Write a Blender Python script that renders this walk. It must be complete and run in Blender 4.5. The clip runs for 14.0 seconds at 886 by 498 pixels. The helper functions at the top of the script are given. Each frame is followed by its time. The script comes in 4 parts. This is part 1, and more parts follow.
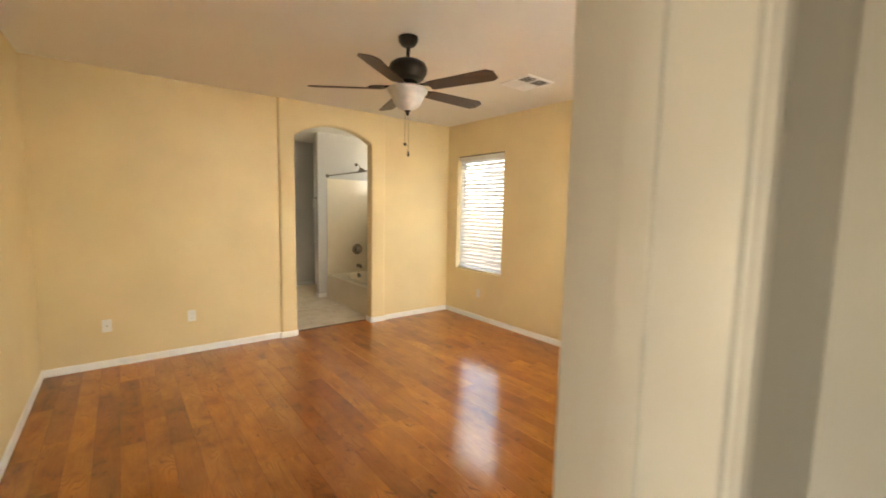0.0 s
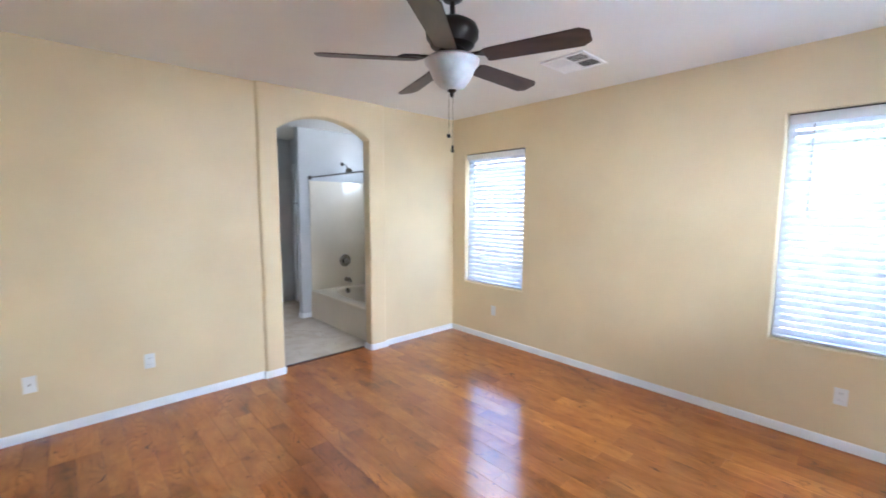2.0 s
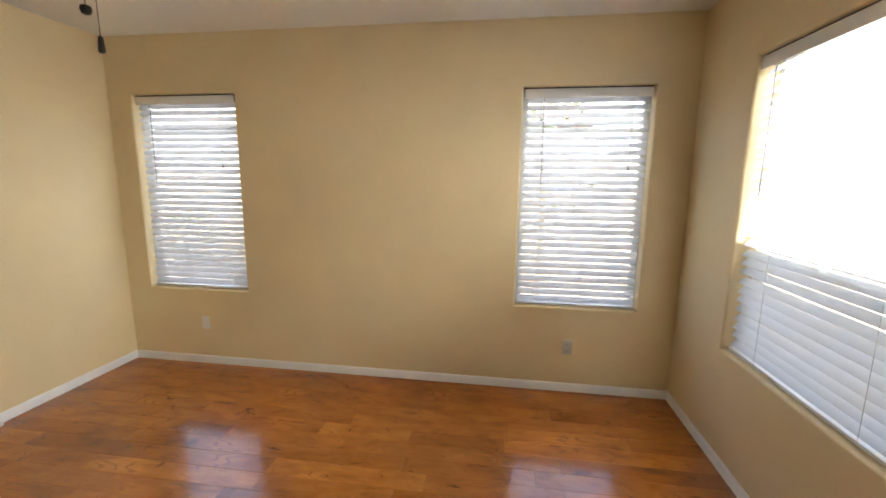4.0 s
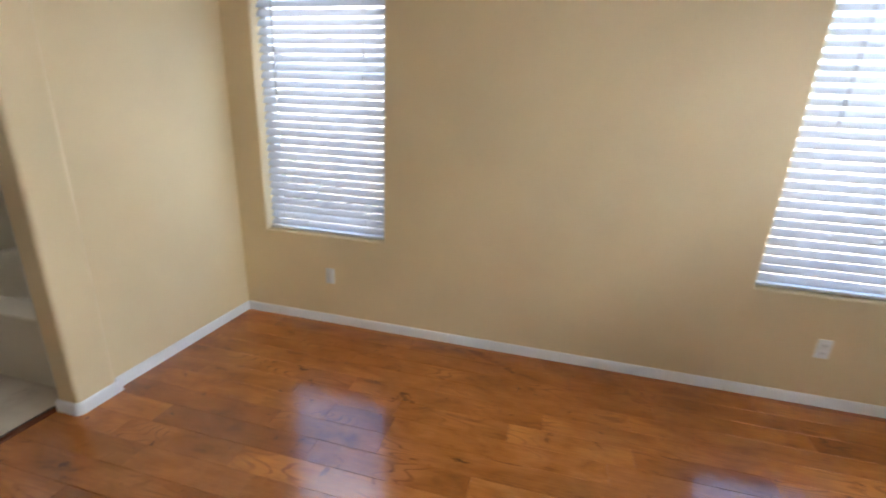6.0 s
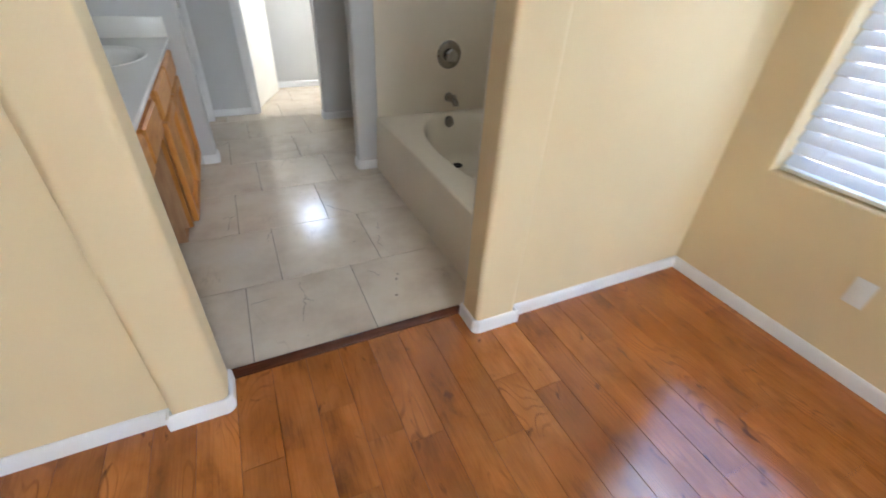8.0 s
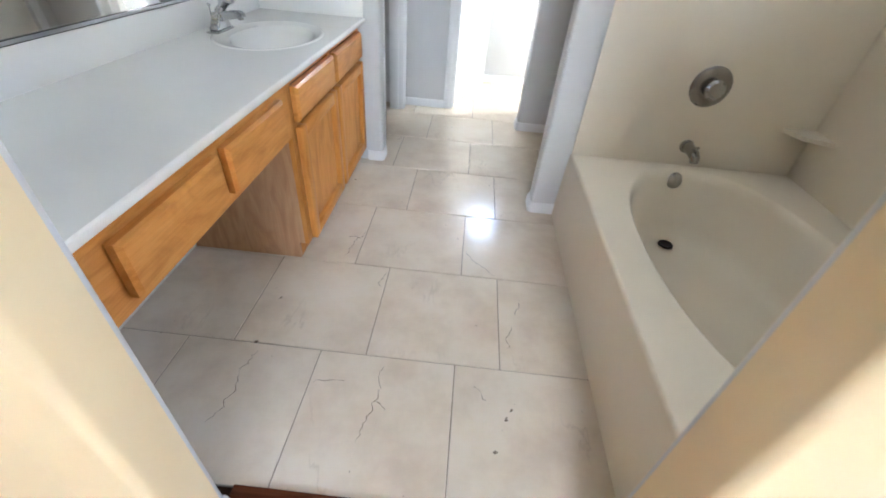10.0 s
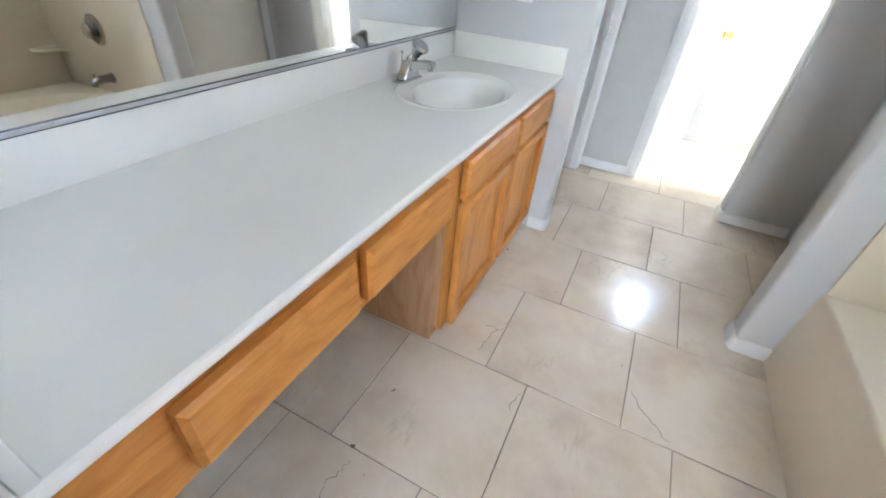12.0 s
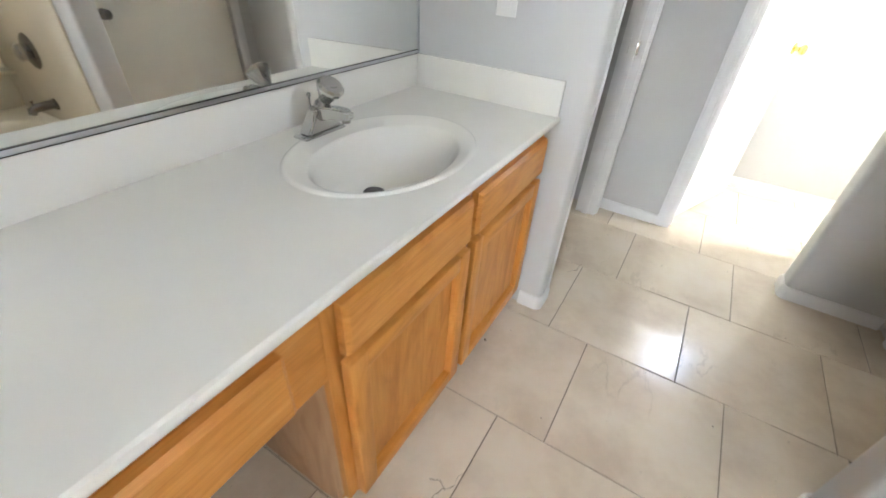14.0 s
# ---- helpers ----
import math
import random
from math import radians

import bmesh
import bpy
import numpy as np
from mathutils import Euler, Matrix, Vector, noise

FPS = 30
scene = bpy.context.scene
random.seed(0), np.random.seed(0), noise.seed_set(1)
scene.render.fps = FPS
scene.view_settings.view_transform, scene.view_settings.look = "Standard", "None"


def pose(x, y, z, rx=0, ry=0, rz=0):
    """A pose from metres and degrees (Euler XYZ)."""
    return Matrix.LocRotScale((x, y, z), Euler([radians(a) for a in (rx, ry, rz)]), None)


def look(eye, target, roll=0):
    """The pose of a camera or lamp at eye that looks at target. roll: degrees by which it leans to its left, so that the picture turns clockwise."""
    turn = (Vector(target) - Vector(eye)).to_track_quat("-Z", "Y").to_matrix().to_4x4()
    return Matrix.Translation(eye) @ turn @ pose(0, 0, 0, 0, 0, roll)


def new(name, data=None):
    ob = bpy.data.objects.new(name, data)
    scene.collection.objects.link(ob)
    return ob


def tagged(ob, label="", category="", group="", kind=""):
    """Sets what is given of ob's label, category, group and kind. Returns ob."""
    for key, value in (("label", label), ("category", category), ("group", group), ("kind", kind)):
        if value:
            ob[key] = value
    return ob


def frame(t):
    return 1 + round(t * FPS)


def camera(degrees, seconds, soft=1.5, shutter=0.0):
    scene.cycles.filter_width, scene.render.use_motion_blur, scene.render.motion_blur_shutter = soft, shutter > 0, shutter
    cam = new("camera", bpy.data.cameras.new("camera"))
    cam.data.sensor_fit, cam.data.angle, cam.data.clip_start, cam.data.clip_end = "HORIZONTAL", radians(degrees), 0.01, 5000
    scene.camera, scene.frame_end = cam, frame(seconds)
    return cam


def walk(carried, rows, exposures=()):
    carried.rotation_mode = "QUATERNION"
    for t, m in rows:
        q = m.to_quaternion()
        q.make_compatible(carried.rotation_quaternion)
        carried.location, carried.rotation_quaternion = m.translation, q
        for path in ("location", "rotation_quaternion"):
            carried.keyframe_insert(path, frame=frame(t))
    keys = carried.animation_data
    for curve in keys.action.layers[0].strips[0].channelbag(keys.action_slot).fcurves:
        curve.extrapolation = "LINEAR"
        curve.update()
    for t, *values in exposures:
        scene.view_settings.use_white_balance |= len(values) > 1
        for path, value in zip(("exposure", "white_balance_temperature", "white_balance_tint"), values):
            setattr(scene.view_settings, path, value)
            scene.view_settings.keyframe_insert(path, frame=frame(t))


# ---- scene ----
cam = camera(93.9, 14.0, 1.7, 0.35)
PATH = [
    (0, (0.391, 0.437, 1.552), (1.617, 2.004, 1.354), 1.1),
    (0.5, (0.418, 0.689, 1.582), (1.478, 2.373, 1.38), 0.9),
    (1, (0.457, 0.906, 1.596), (1.438, 2.639, 1.405), 0.6),
    (1.5, (0.47, 1.112, 1.6), (1.55, 2.785, 1.413), 0.3),
    (2, (0.508, 1.375, 1.629), (1.849, 2.845, 1.427), 0.2),
    (2.5, (0.595, 1.524, 1.622), (2.206, 2.691, 1.411), 0.2),
    (3, (0.787, 1.666, 1.633), (2.605, 2.466, 1.404), 0.2),
    (3.2, (0.875, 1.735, 1.637), (2.748, 2.393, 1.395), 0.3),
    (5.3, (1.548, 2.672, 1.624), (4.3, 2.824, 1.037), 1.4),
    (5.5, (1.616, 2.774, 1.609), (3.551, 2.97, 1.142), 1.7),
    (6, (1.753, 3.170, 1.507), (3.608, 3.614, 0.906), 2.8),
    (6.5, (1.988, 3.369, 1.424), (3.634, 4.205, 0.655), 3.1),
    (7, (2.092, 3.639, 1.414), (3.467, 4.754, 0.482), 4.3),
    (7.5, (2.159, 3.946, 1.391), (3.24, 5.259, 0.34), 4.1),
    (8, (2.262, 4.207, 1.36), (3.002, 5.669, 0.213), 3.5),
    (8.2, (2.321, 4.305, 1.355), (2.939, 5.806, 0.187), 4.0),
    (10.3, (2.554, 5.088, 1.316), (2.422, 6.651, 0.075), 5.3),
    (10.5, (2.537, 5.135, 1.316), (2.335, 6.696, 0.082), 5.4),
    (11, (2.458, 5.273, 1.31), (2.07, 6.817, 0.099), 5.4),
    (11.5, (2.377, 5.354, 1.316), (1.844, 6.872, 0.127), 5.4),
    (12, (2.331, 5.447, 1.315), (1.679, 6.928, 0.14), 5.4),
    (12.5, (2.317, 5.569, 1.316), (1.585, 7.018, 0.148), 5.1),
    (13, (2.345, 5.74, 1.324), (1.57, 7.164, 0.152), 4.6),
    (13.5, (2.348, 5.913, 1.326), (1.553, 7.32, 0.148), 4.1),
    (14, (2.314, 6.171, 1.312), (1.513, 7.577, 0.136), 3.8),
]
EXPOSURES = [
    (0.0, 4.6, 10300, 10), (0.5, 4.75, 6800, 10), (1.0, 4.9, 5400, 10), (1.5, 4.9, 5350, 10), (2.0, 4.85, 5500, 10), (2.5, 4.7, 5800, 10), (3.0, 4.4, 5900, 10),
    (5.5, 3.95, 10800, 10), (6.0, 4.1, 6500, 10), (6.5, 4.5, 6200, 10), (7.0, 4.45, 6300, 10), (7.5, 4.5, 6000, 10), (8.0, 4.6, 6300, 10),
    (10.5, 5.48, 5950, 10), (12.5, 5.48, 6100, 10), (14.0, 5.46, 6600, 10),
]
walk(cam, [(t, look(eye, target, roll)) for t, eye, target, roll in PATH], EXPOSURES)

# ---- world, sun, large lights ----
SUN_ELEV, SUN_AZ = 50.0, 250.0
world = bpy.data.worlds.new("world")
scene.world = world
world.use_nodes = True
wn = world.node_tree
sky = wn.nodes.new("ShaderNodeTexSky")
sky.sky_type, sky.sun_disc = "NISHITA", False
sky.sun_elevation, sky.sun_rotation = radians(SUN_ELEV), radians(SUN_AZ)
wn.links.new(sky.outputs[0], wn.nodes["Background"].inputs[0])
wn.nodes["Background"].inputs[1].default_value = 0.09
sun = new("sun", bpy.data.lights.new("sun", "SUN"))
sun.data.energy, sun.data.angle, sun.data.color = 2.0, radians(0.5), (1.0, 0.95, 0.87)
_a, _e = radians(SUN_AZ), radians(SUN_ELEV)
sun.matrix_world = look((math.sin(_a) * math.cos(_e) * 30, math.cos(_a) * math.cos(_e) * 30, math.sin(_e) * 30), (0, 0, 0))


def window_light(name, place, target, sx, sy, watts, colour=(0.9, 0.95, 1.0)):
    """Daylight standing in a window's opening, outside its glass."""
    ob = new(name, bpy.data.lights.new(name, "AREA"))
    ob.data.shape, ob.data.size, ob.data.size_y = "RECTANGLE", sx, sy
    ob.data.energy, ob.data.color = watts, colour
    ob.matrix_world = look(place, target)
    return ob


for ya, yb in ((4.20, 5.115), (1.055, 1.955)):
    window_light("daylight_east", (4.448, (ya + yb) / 2, 2.00), (3.45, (ya + yb) / 2, 1.05), yb - ya - 0.10, 0.50, 0.13, (0.90, 0.95, 1.0)).data.spread = radians(130)
window_light("daylight_wc", (2.92, 9.842, 1.93), (2.92, 9.0, 1.90), 0.22, 0.28, 0.16, (0.92, 0.98, 1.0))
# added fill in an unseen east opening, brightens the small room
window_light("daylight_wc_east", (4.46, 9.29, 1.60), (3.5, 9.29, 1.5), 0.60, 1.10, 1.6, (1.0, 0.98, 0.90))
# added fill through an unseen high window, lights tub and counter
window_light("daylight_tub", (4.46, 6.28, 2.34), (3.5, 6.28, 2.2), 0.86, 0.44, 0.46)
# added fill from the hall's unseen west end, lights the door jamb
window_light("daylight_hall", (-3.30, -0.20, 1.5), (0.40, -0.20, 1.4), 1.1, 1.3, 0.35)
window_light("daylight_south", (2.745, 0.59, 1.78), (2.745, 2, 2.20), 1.82, 1.00, 5.0).data.spread = radians(125)


# ---- materials ----
def nodes_of(name, base=(0.5, 0.5, 0.5), rough=0.5, metal=0.0):
    m = bpy.data.materials.new(name)
    m.use_nodes = True
    b = m.node_tree.nodes["Principled BSDF"]
    b.inputs["Base Color"].default_value = (*base, 1)
    b.inputs["Roughness"].default_value = rough
    b.inputs["Metallic"].default_value = metal
    return m, m.node_tree, b


def add(tree, kind, **values):
    n = tree.nodes.new(kind)
    for k, v in values.items():
        n.inputs[k.replace("_", " ")].default_value = v
    return n


def coords(tree, scale=(1, 1, 1), shuffle=False):
    """Object coordinates; shuffle moves each object to its own part of the pattern."""
    tc = tree.nodes.new("ShaderNodeTexCoord")
    mp = tree.nodes.new("ShaderNodeMapping")
    mp.inputs["Scale"].default_value = scale
    tree.links.new(tc.outputs["Object"], mp.inputs["Vector"])
    if shuffle:
        info = tree.nodes.new("ShaderNodeObjectInfo")
        mul = tree.nodes.new("ShaderNodeMath")
        mul.operation = "MULTIPLY"
        mul.inputs[1].default_value = 91.7
        tree.links.new(info.outputs["Random"], mul.inputs[0])
        comb = tree.nodes.new("ShaderNodeCombineXYZ")
        for k in range(3):
            tree.links.new(mul.outputs[0], comb.inputs[k])
        tree.links.new(comb.outputs[0], mp.inputs["Location"])
    return mp.outputs[0]


def ramp(tree, fac, stops):
    r = tree.nodes.new("ShaderNodeValToRGB")
    el = r.color_ramp.elements
    while len(el) < len(stops):
        el.new(0.5)
    for e, (p, c) in zip(el, stops):
        e.position, e.color = p, (*c, 1) if len(c) == 3 else c
    tree.links.new(fac, r.inputs[0])
    return r.outputs[0]


def mix(tree, fac, a, b, mode="MIX"):
    n = tree.nodes.new("ShaderNodeMix")
    n.data_type, n.blend_type = "RGBA", mode
    for sock, v in ((n.inputs["Factor"], fac), (n.inputs["A"], a), (n.inputs["B"], b)):
        if hasattr(v, "is_linked"):
            tree.links.new(v, sock)
        else:
            sock.default_value = (*v, 1) if isinstance(v, tuple) else v
    return n.outputs["Result"]


def bump(tree, bsdf, height, strength=0.2, distance=0.002):
    n = tree.nodes.new("ShaderNodeBump")
    n.inputs["Strength"].default_value, n.inputs["Distance"].default_value = strength, distance
    tree.links.new(height, n.inputs["Height"])
    tree.links.new(n.outputs[0], bsdf.inputs["Normal"])


def noise_out(tree, vec, scale, detail=3.0, rough=0.5, distortion=0.0):
    n = add(tree, "ShaderNodeTexNoise", Scale=scale, Detail=detail, Roughness=rough, Distortion=distortion)
    tree.links.new(vec, n.inputs["Vector"])
    return n.outputs[0]


def paint(name, base, rough=0.55, peel=90.0, depth=0.25, vary=0.06):
    """Rolled wall paint: faint clouding and an orange-peel relief."""
    m, t, b = nodes_of(name, base, rough)
    v = coords(t)
    dark = tuple(c * (1 - vary) for c in base)
    lite = tuple(min(1, c * (1 + vary)) for c in base)
    col = ramp(t, noise_out(t, v, 1.3, 4), [(0.3, dark), (0.7, lite)])
    t.links.new(col, b.inputs["Base Color"])
    bump(t, b, noise_out(t, v, peel, 2), depth, 0.0015)
    return m


def plain(name, base, rough=0.4, metal=0.0, vary=0.05, grain=40.0, relief=0.05):
    m, t, b = nodes_of(name, base, rough, metal)
    v = coords(t)
    n = noise_out(t, v, grain, 3)
    t.links.new(ramp(t, noise_out(t, v, 4.0, 3), [(0.3, tuple(c * (1 - vary) for c in base)), (0.7, tuple(min(1, c * (1 + vary)) for c in base))]), b.inputs["Base Color"])
    bump(t, b, n, relief, 0.0008)
    return m


def wood(name, darkest, mid, light, rough, along=1, fine=1.0, shuffle=True, coat=0.0, knots=False):
    """Grain stretched along one axis, with cathedral figure, pores and board-to-board shifts."""
    m, t, b = nodes_of(name, mid, rough)
    sc = [8.5 * fine] * 3
    sc[along] = 2.0 * fine
    v = coords(t, tuple(sc), shuffle)
    fig = noise_out(t, v, 1.0, 4, 0.55, 2.2)
    sc2 = [160.0 * fine] * 3
    sc2[along] = 5.0 * fine
    pore = noise_out(t, coords(t, tuple(sc2), shuffle), 1.0, 3)
    col = ramp(t, fig, [(0.25, darkest), (0.5, mid), (0.78, light)])
    col = mix(t, ramp(t, pore, [(0.36, (0.62, 0.62, 0.62) if knots else (0.30, 0.30, 0.30)), (0.56, (0, 0, 0))]), col, darkest)
    if knots:
        cloud = noise_out(t, coords(t, (7.5, 3.6, 7.5), True), 1.0, 5, 0.62, 0.4)
        col = mix(t, 0.68, col, ramp(t, cloud, [(0.27, darkest), (0.43, mid), (0.64, light)]))
        field = noise_out(t, coords(t, (5.2, 1.0, 5.2), True), 1.0, 2, 0.4, 0.25)
        turns = t.nodes.new("ShaderNodeMath")
        turns.operation = "MULTIPLY"
        turns.inputs[1].default_value = 170.0
        t.links.new(field, turns.inputs[0])
        wave = t.nodes.new("ShaderNodeMath")
        wave.operation = "SINE"
        t.links.new(turns.outputs[0], wave.inputs[0])
        where = ramp(t, noise_out(t, coords(t, (6.0, 3.0, 6.0), True), 1.0, 2), [(0.54, (0, 0, 0)), (0.67, (0.5, 0.5, 0.5))])
        lines = ramp(t, wave.outputs[0], [(0.55, (0, 0, 0)), (0.95, (1, 1, 1))])
        col = mix(t, mix(t, 1.0, where, (0.35, 0.35, 0.35), "MULTIPLY"), col, tuple(c * 1.35 for c in light))
        col = mix(t, mix(t, 1.0, where, lines, "MULTIPLY"), col, tuple(c * 0.95 for c in darkest))
        kn = noise_out(t, coords(t, (13.0, 8.0, 13.0), True), 1.0, 3, 0.6, 0.8)
        col = mix(t, ramp(t, kn, [(0.645, (0, 0, 0)), (0.75, (0.85, 0.85, 0.85))]), col, tuple(c * 0.6 for c in darkest))
        info = t.nodes.new("ShaderNodeObjectInfo")
        tone = ramp(t, info.outputs["Random"], [(0.0, (0.70, 0.62, 0.55)), (0.22, (0.88, 0.85, 0.81)), (0.55, (1.0, 1.0, 1.0)), (0.9, (1.08, 1.09, 1.09)), (1.0, (1.20, 1.26, 1.31))])
        col = mix(t, 1.0, col, tone, "MULTIPLY")
    t.links.new(col, b.inputs["Base Color"])
    if coat:
        b.inputs["Coat Weight"].default_value = coat
        b.inputs["Specular IOR Level"].default_value = 0.08
        b.inputs["Coat Roughness"].default_value = 0.15
        b.inputs["Coat IOR"].default_value = 1.68
    bump(t, b, pore, 0.12, 0.0008)
    return m


def tile_stone(name):
    """Cream polished marble-look tile with clouding, thin broken veins and small pits."""
    m, t, b = nodes_of(name, (0.55, 0.5, 0.43), 0.12)
    v = coords(t, (1, 1, 1), True)
    cloud = ramp(t, noise_out(t, v, 4.0, 5, 0.6), [(0.3, (0.60, 0.50, 0.395)), (0.55, (0.71, 0.62, 0.505)), (0.8, (0.74, 0.67, 0.58))])
    mp = t.nodes.new("ShaderNodeMapping")
    mp.inputs["Scale"].default_value, mp.inputs["Rotation"].default_value = (1.0, 0.30, 1.0), (0, 0, radians(14))
    t.links.new(v, mp.inputs["Vector"])

    def veins(scale, lo, hi, dist):
        n = noise_out(t, mp.outputs[0], scale, 8, 0.56, dist)
        s = t.nodes.new("ShaderNodeMath")
        s.operation = "SUBTRACT"
        t.links.new(n, s.inputs[0])
        s.inputs[1].default_value = 0.5
        a = t.nodes.new("ShaderNodeMath")
        a.operation = "ABSOLUTE"
        t.links.new(s.outputs[0], a.inputs[0])
        return ramp(t, a.outputs[0], [(lo, (1, 1, 1)), (hi, (0, 0, 0))])
    mask = ramp(t, noise_out(t, v, 2.3, 1), [(0.62, (0, 0, 0)), (0.70, (1, 1, 1))])
    line = mix(t, 1.0, veins(1.5, 0.0, 0.0045, 0.1), mask, "MULTIPLY")
    col = mix(t, mix(t, 1.0, line, (0.22, 0.22, 0.22), "MULTIPLY"), cloud, (0.15, 0.11, 0.085))
    mask2 = ramp(t, noise_out(t, v, 3.3, 2), [(0.55, (0, 0, 0)), (0.7, (0.4, 0.4, 0.4))])
    col = mix(t, mix(t, 1.0, veins(3.0, 0.0, 0.009, 0.0), mask2, "MULTIPLY"), col, (0.44, 0.36, 0.28))
    pit = ramp(t, noise_out(t, v, 38.0, 2), [(0.765, (0, 0, 0)), (0.79, (0.8, 0.8, 0.8))])
    col = mix(t, pit, col, (0.16, 0.13, 0.11))
    t.links.new(col, b.inputs["Base Color"])
    t.links.new(ramp(t, noise_out(t, v, 9.0, 4), [(0.3, (0.10, 0.10, 0.10)), (0.75, (0.20, 0.20, 0.20))]), b.inputs["Roughness"])
    bump(t, b, line, -0.25, 0.001)
    return m


YELLOW = paint("yellow_wall_paint", (0.74, 0.60, 0.365))
GREY = paint("grey_wall_paint", (0.57, 0.567, 0.556))
CEIL = paint("ceiling_paint", (0.83, 0.81, 0.765), 0.7, 60.0, 0.3, 0.02)
TRIM = plain("white_trim_paint", (0.80, 0.80, 0.80), 0.32, 0, 0.03, 30, 0.06)
DOORP = plain("door_paint", (0.85, 0.82, 0.74), 0.35, 0, 0.03, 30, 0.06)
PLANK = wood("floor_oak", (0.14, 0.035, 0.005), (0.385, 0.117, 0.0155), (0.52, 0.173, 0.031), 0.42, 1, 1.0, True, 1.0, True)
UNDER = plain("subfloor", (0.07, 0.03, 0.015), 0.8)
THRESH = wood("threshold_wood", (0.05, 0.015, 0.008), (0.12, 0.035, 0.016), (0.17, 0.055, 0.025), 0.25, 0)
OAK_Y = wood("oak_along_y", (0.47, 0.185, 0.043), (0.63, 0.275, 0.068), (0.70, 0.335, 0.095), 0.40, 1, 1.3, True, 0.08)
OAK_Z = wood("oak_along_z", (0.47, 0.185, 0.043), (0.63, 0.275, 0.068), (0.70, 0.335, 0.095), 0.40, 2, 1.3, True, 0.08)
OAK_PALE = wood("oak_side_panel", (0.40, 0.20, 0.095), (0.53, 0.30, 0.155), (0.59, 0.36, 0.20), 0.45, 2, 1.3, True)
TILE = tile_stone("marble_tile")
VEIN = plain("dark_stone_vein", (0.16, 0.12, 0.09), 0.5, 0, 0.3, 60, 0.1)
GROUT = plain("dark_grout", (0.25, 0.21, 0.17), 0.9)
MARBLE = plain("cultured_marble", (0.80, 0.78, 0.725), 0.19, 0, 0.02, 20, 0.02)
ACRYLIC = plain("tub_acrylic", (0.83, 0.75, 0.61), 0.18, 0, 0.02, 20, 0.02)
NICKEL = plain("brushed_nickel", (0.35, 0.335, 0.32), 0.25, 1.0, 0.05, 90, 0.05)
CHROME = plain("chrome", (0.55, 0.55, 0.55), 0.10, 1.0, 0.02, 20, 0.01)
STEEL = plain("mirror_channel", (0.55, 0.55, 0.57), 0.3, 1.0)
BRASS = plain("polished_brass", (0.80, 0.56, 0.20), 0.2, 1.0)
BRONZE = plain("oiled_bronze", (0.022, 0.017, 0.015), 0.38, 0.6, 0.2, 60, 0.1)
BLADE = wood("walnut_blade", (0.025, 0.013, 0.010), (0.055, 0.028, 0.020), (0.085, 0.045, 0.032), 0.4, 0, 1.0, False)
PLASTIC = plain("white_plastic", (0.80, 0.80, 0.78), 0.35)
DARK = plain("dark_slot", (0.02, 0.02, 0.02), 0.6)
VENTW = plain("white_enamel", (0.88, 0.88, 0.88), 0.35)
VENTIN = plain("vent_shadow", (0.13, 0.13, 0.13), 0.8)
CORD = plain("blind_cord", (0.70, 0.70, 0.68), 0.8)
WAND = plain("grey_wand", (0.30, 0.30, 0.32), 0.4)
DRYWALL_BACK = plain("hall_carpet", (0.42, 0.36, 0.29), 0.95, 0, 0.1, 200, 0.6)
STUCCO = paint("neighbour_stucco", (0.34, 0.36, 0.40), 0.9, 30.0, 0.6, 0.1)
BLOCK = paint("garden_block", (0.42, 0.38, 0.34), 0.9, 25.0, 0.6, 0.12)
ROOFT = plain("roof_tiles", (0.27, 0.255, 0.25), 0.85, 0, 0.2, 20, 0.5)
LEAF = plain("leaf_green", (0.075, 0.11, 0.05), 0.55, 0, 0.35, 30, 0.1)
BARK = plain("bark", (0.13, 0.10, 0.075), 0.9, 0, 0.25, 25, 0.5)
GRAVEL = paint("gravel_ground", (0.27, 0.24, 0.20), 0.95, 14.0, 0.8, 0.25)


def mirror_mat():
    m, t, b = nodes_of("mirror_glass", (0.86, 0.88, 0.87), 0.02, 1.0)
    return m


def glass_mat():
    m, t, b = nodes_of("window_glass", (1, 1, 1), 0.0)
    b.inputs["Transmission Weight"].default_value = 1.0
    b.inputs["IOR"].default_value = 1.05
    return m


def slat_mat():
    m, t, b = nodes_of("blind_slat", (0.82, 0.85, 0.89), 0.4)
    tr = add(t, "ShaderNodeBsdfTranslucent", Color=(0.80, 0.84, 0.90, 1))
    mx = t.nodes.new("ShaderNodeMixShader")
    mx.inputs[0].default_value = 0.38
    t.links.new(b.outputs[0], mx.inputs[1])
    t.links.new(tr.outputs[0], mx.inputs[2])
    t.links.new(mx.outputs[0], t.nodes["Material Output"].inputs[0])
    return m


def bowl_mat():
    m, t, b = nodes_of("alabaster_glass", (0.78, 0.78, 0.77), 0.3)
    v = coords(t)
    t.links.new(ramp(t, noise_out(t, v, 9.0, 4, 0.6, 1.0), [(0.3, (0.40, 0.40, 0.395)), (0.7, (0.58, 0.58, 0.57))]), b.inputs["Base Color"])
    b.inputs["Subsurface Weight"].default_value = 0.15
    return m


MIRROR, GLASS, SLAT, BOWL = mirror_mat(), glass_mat(), slat_mat(), bowl_mat()


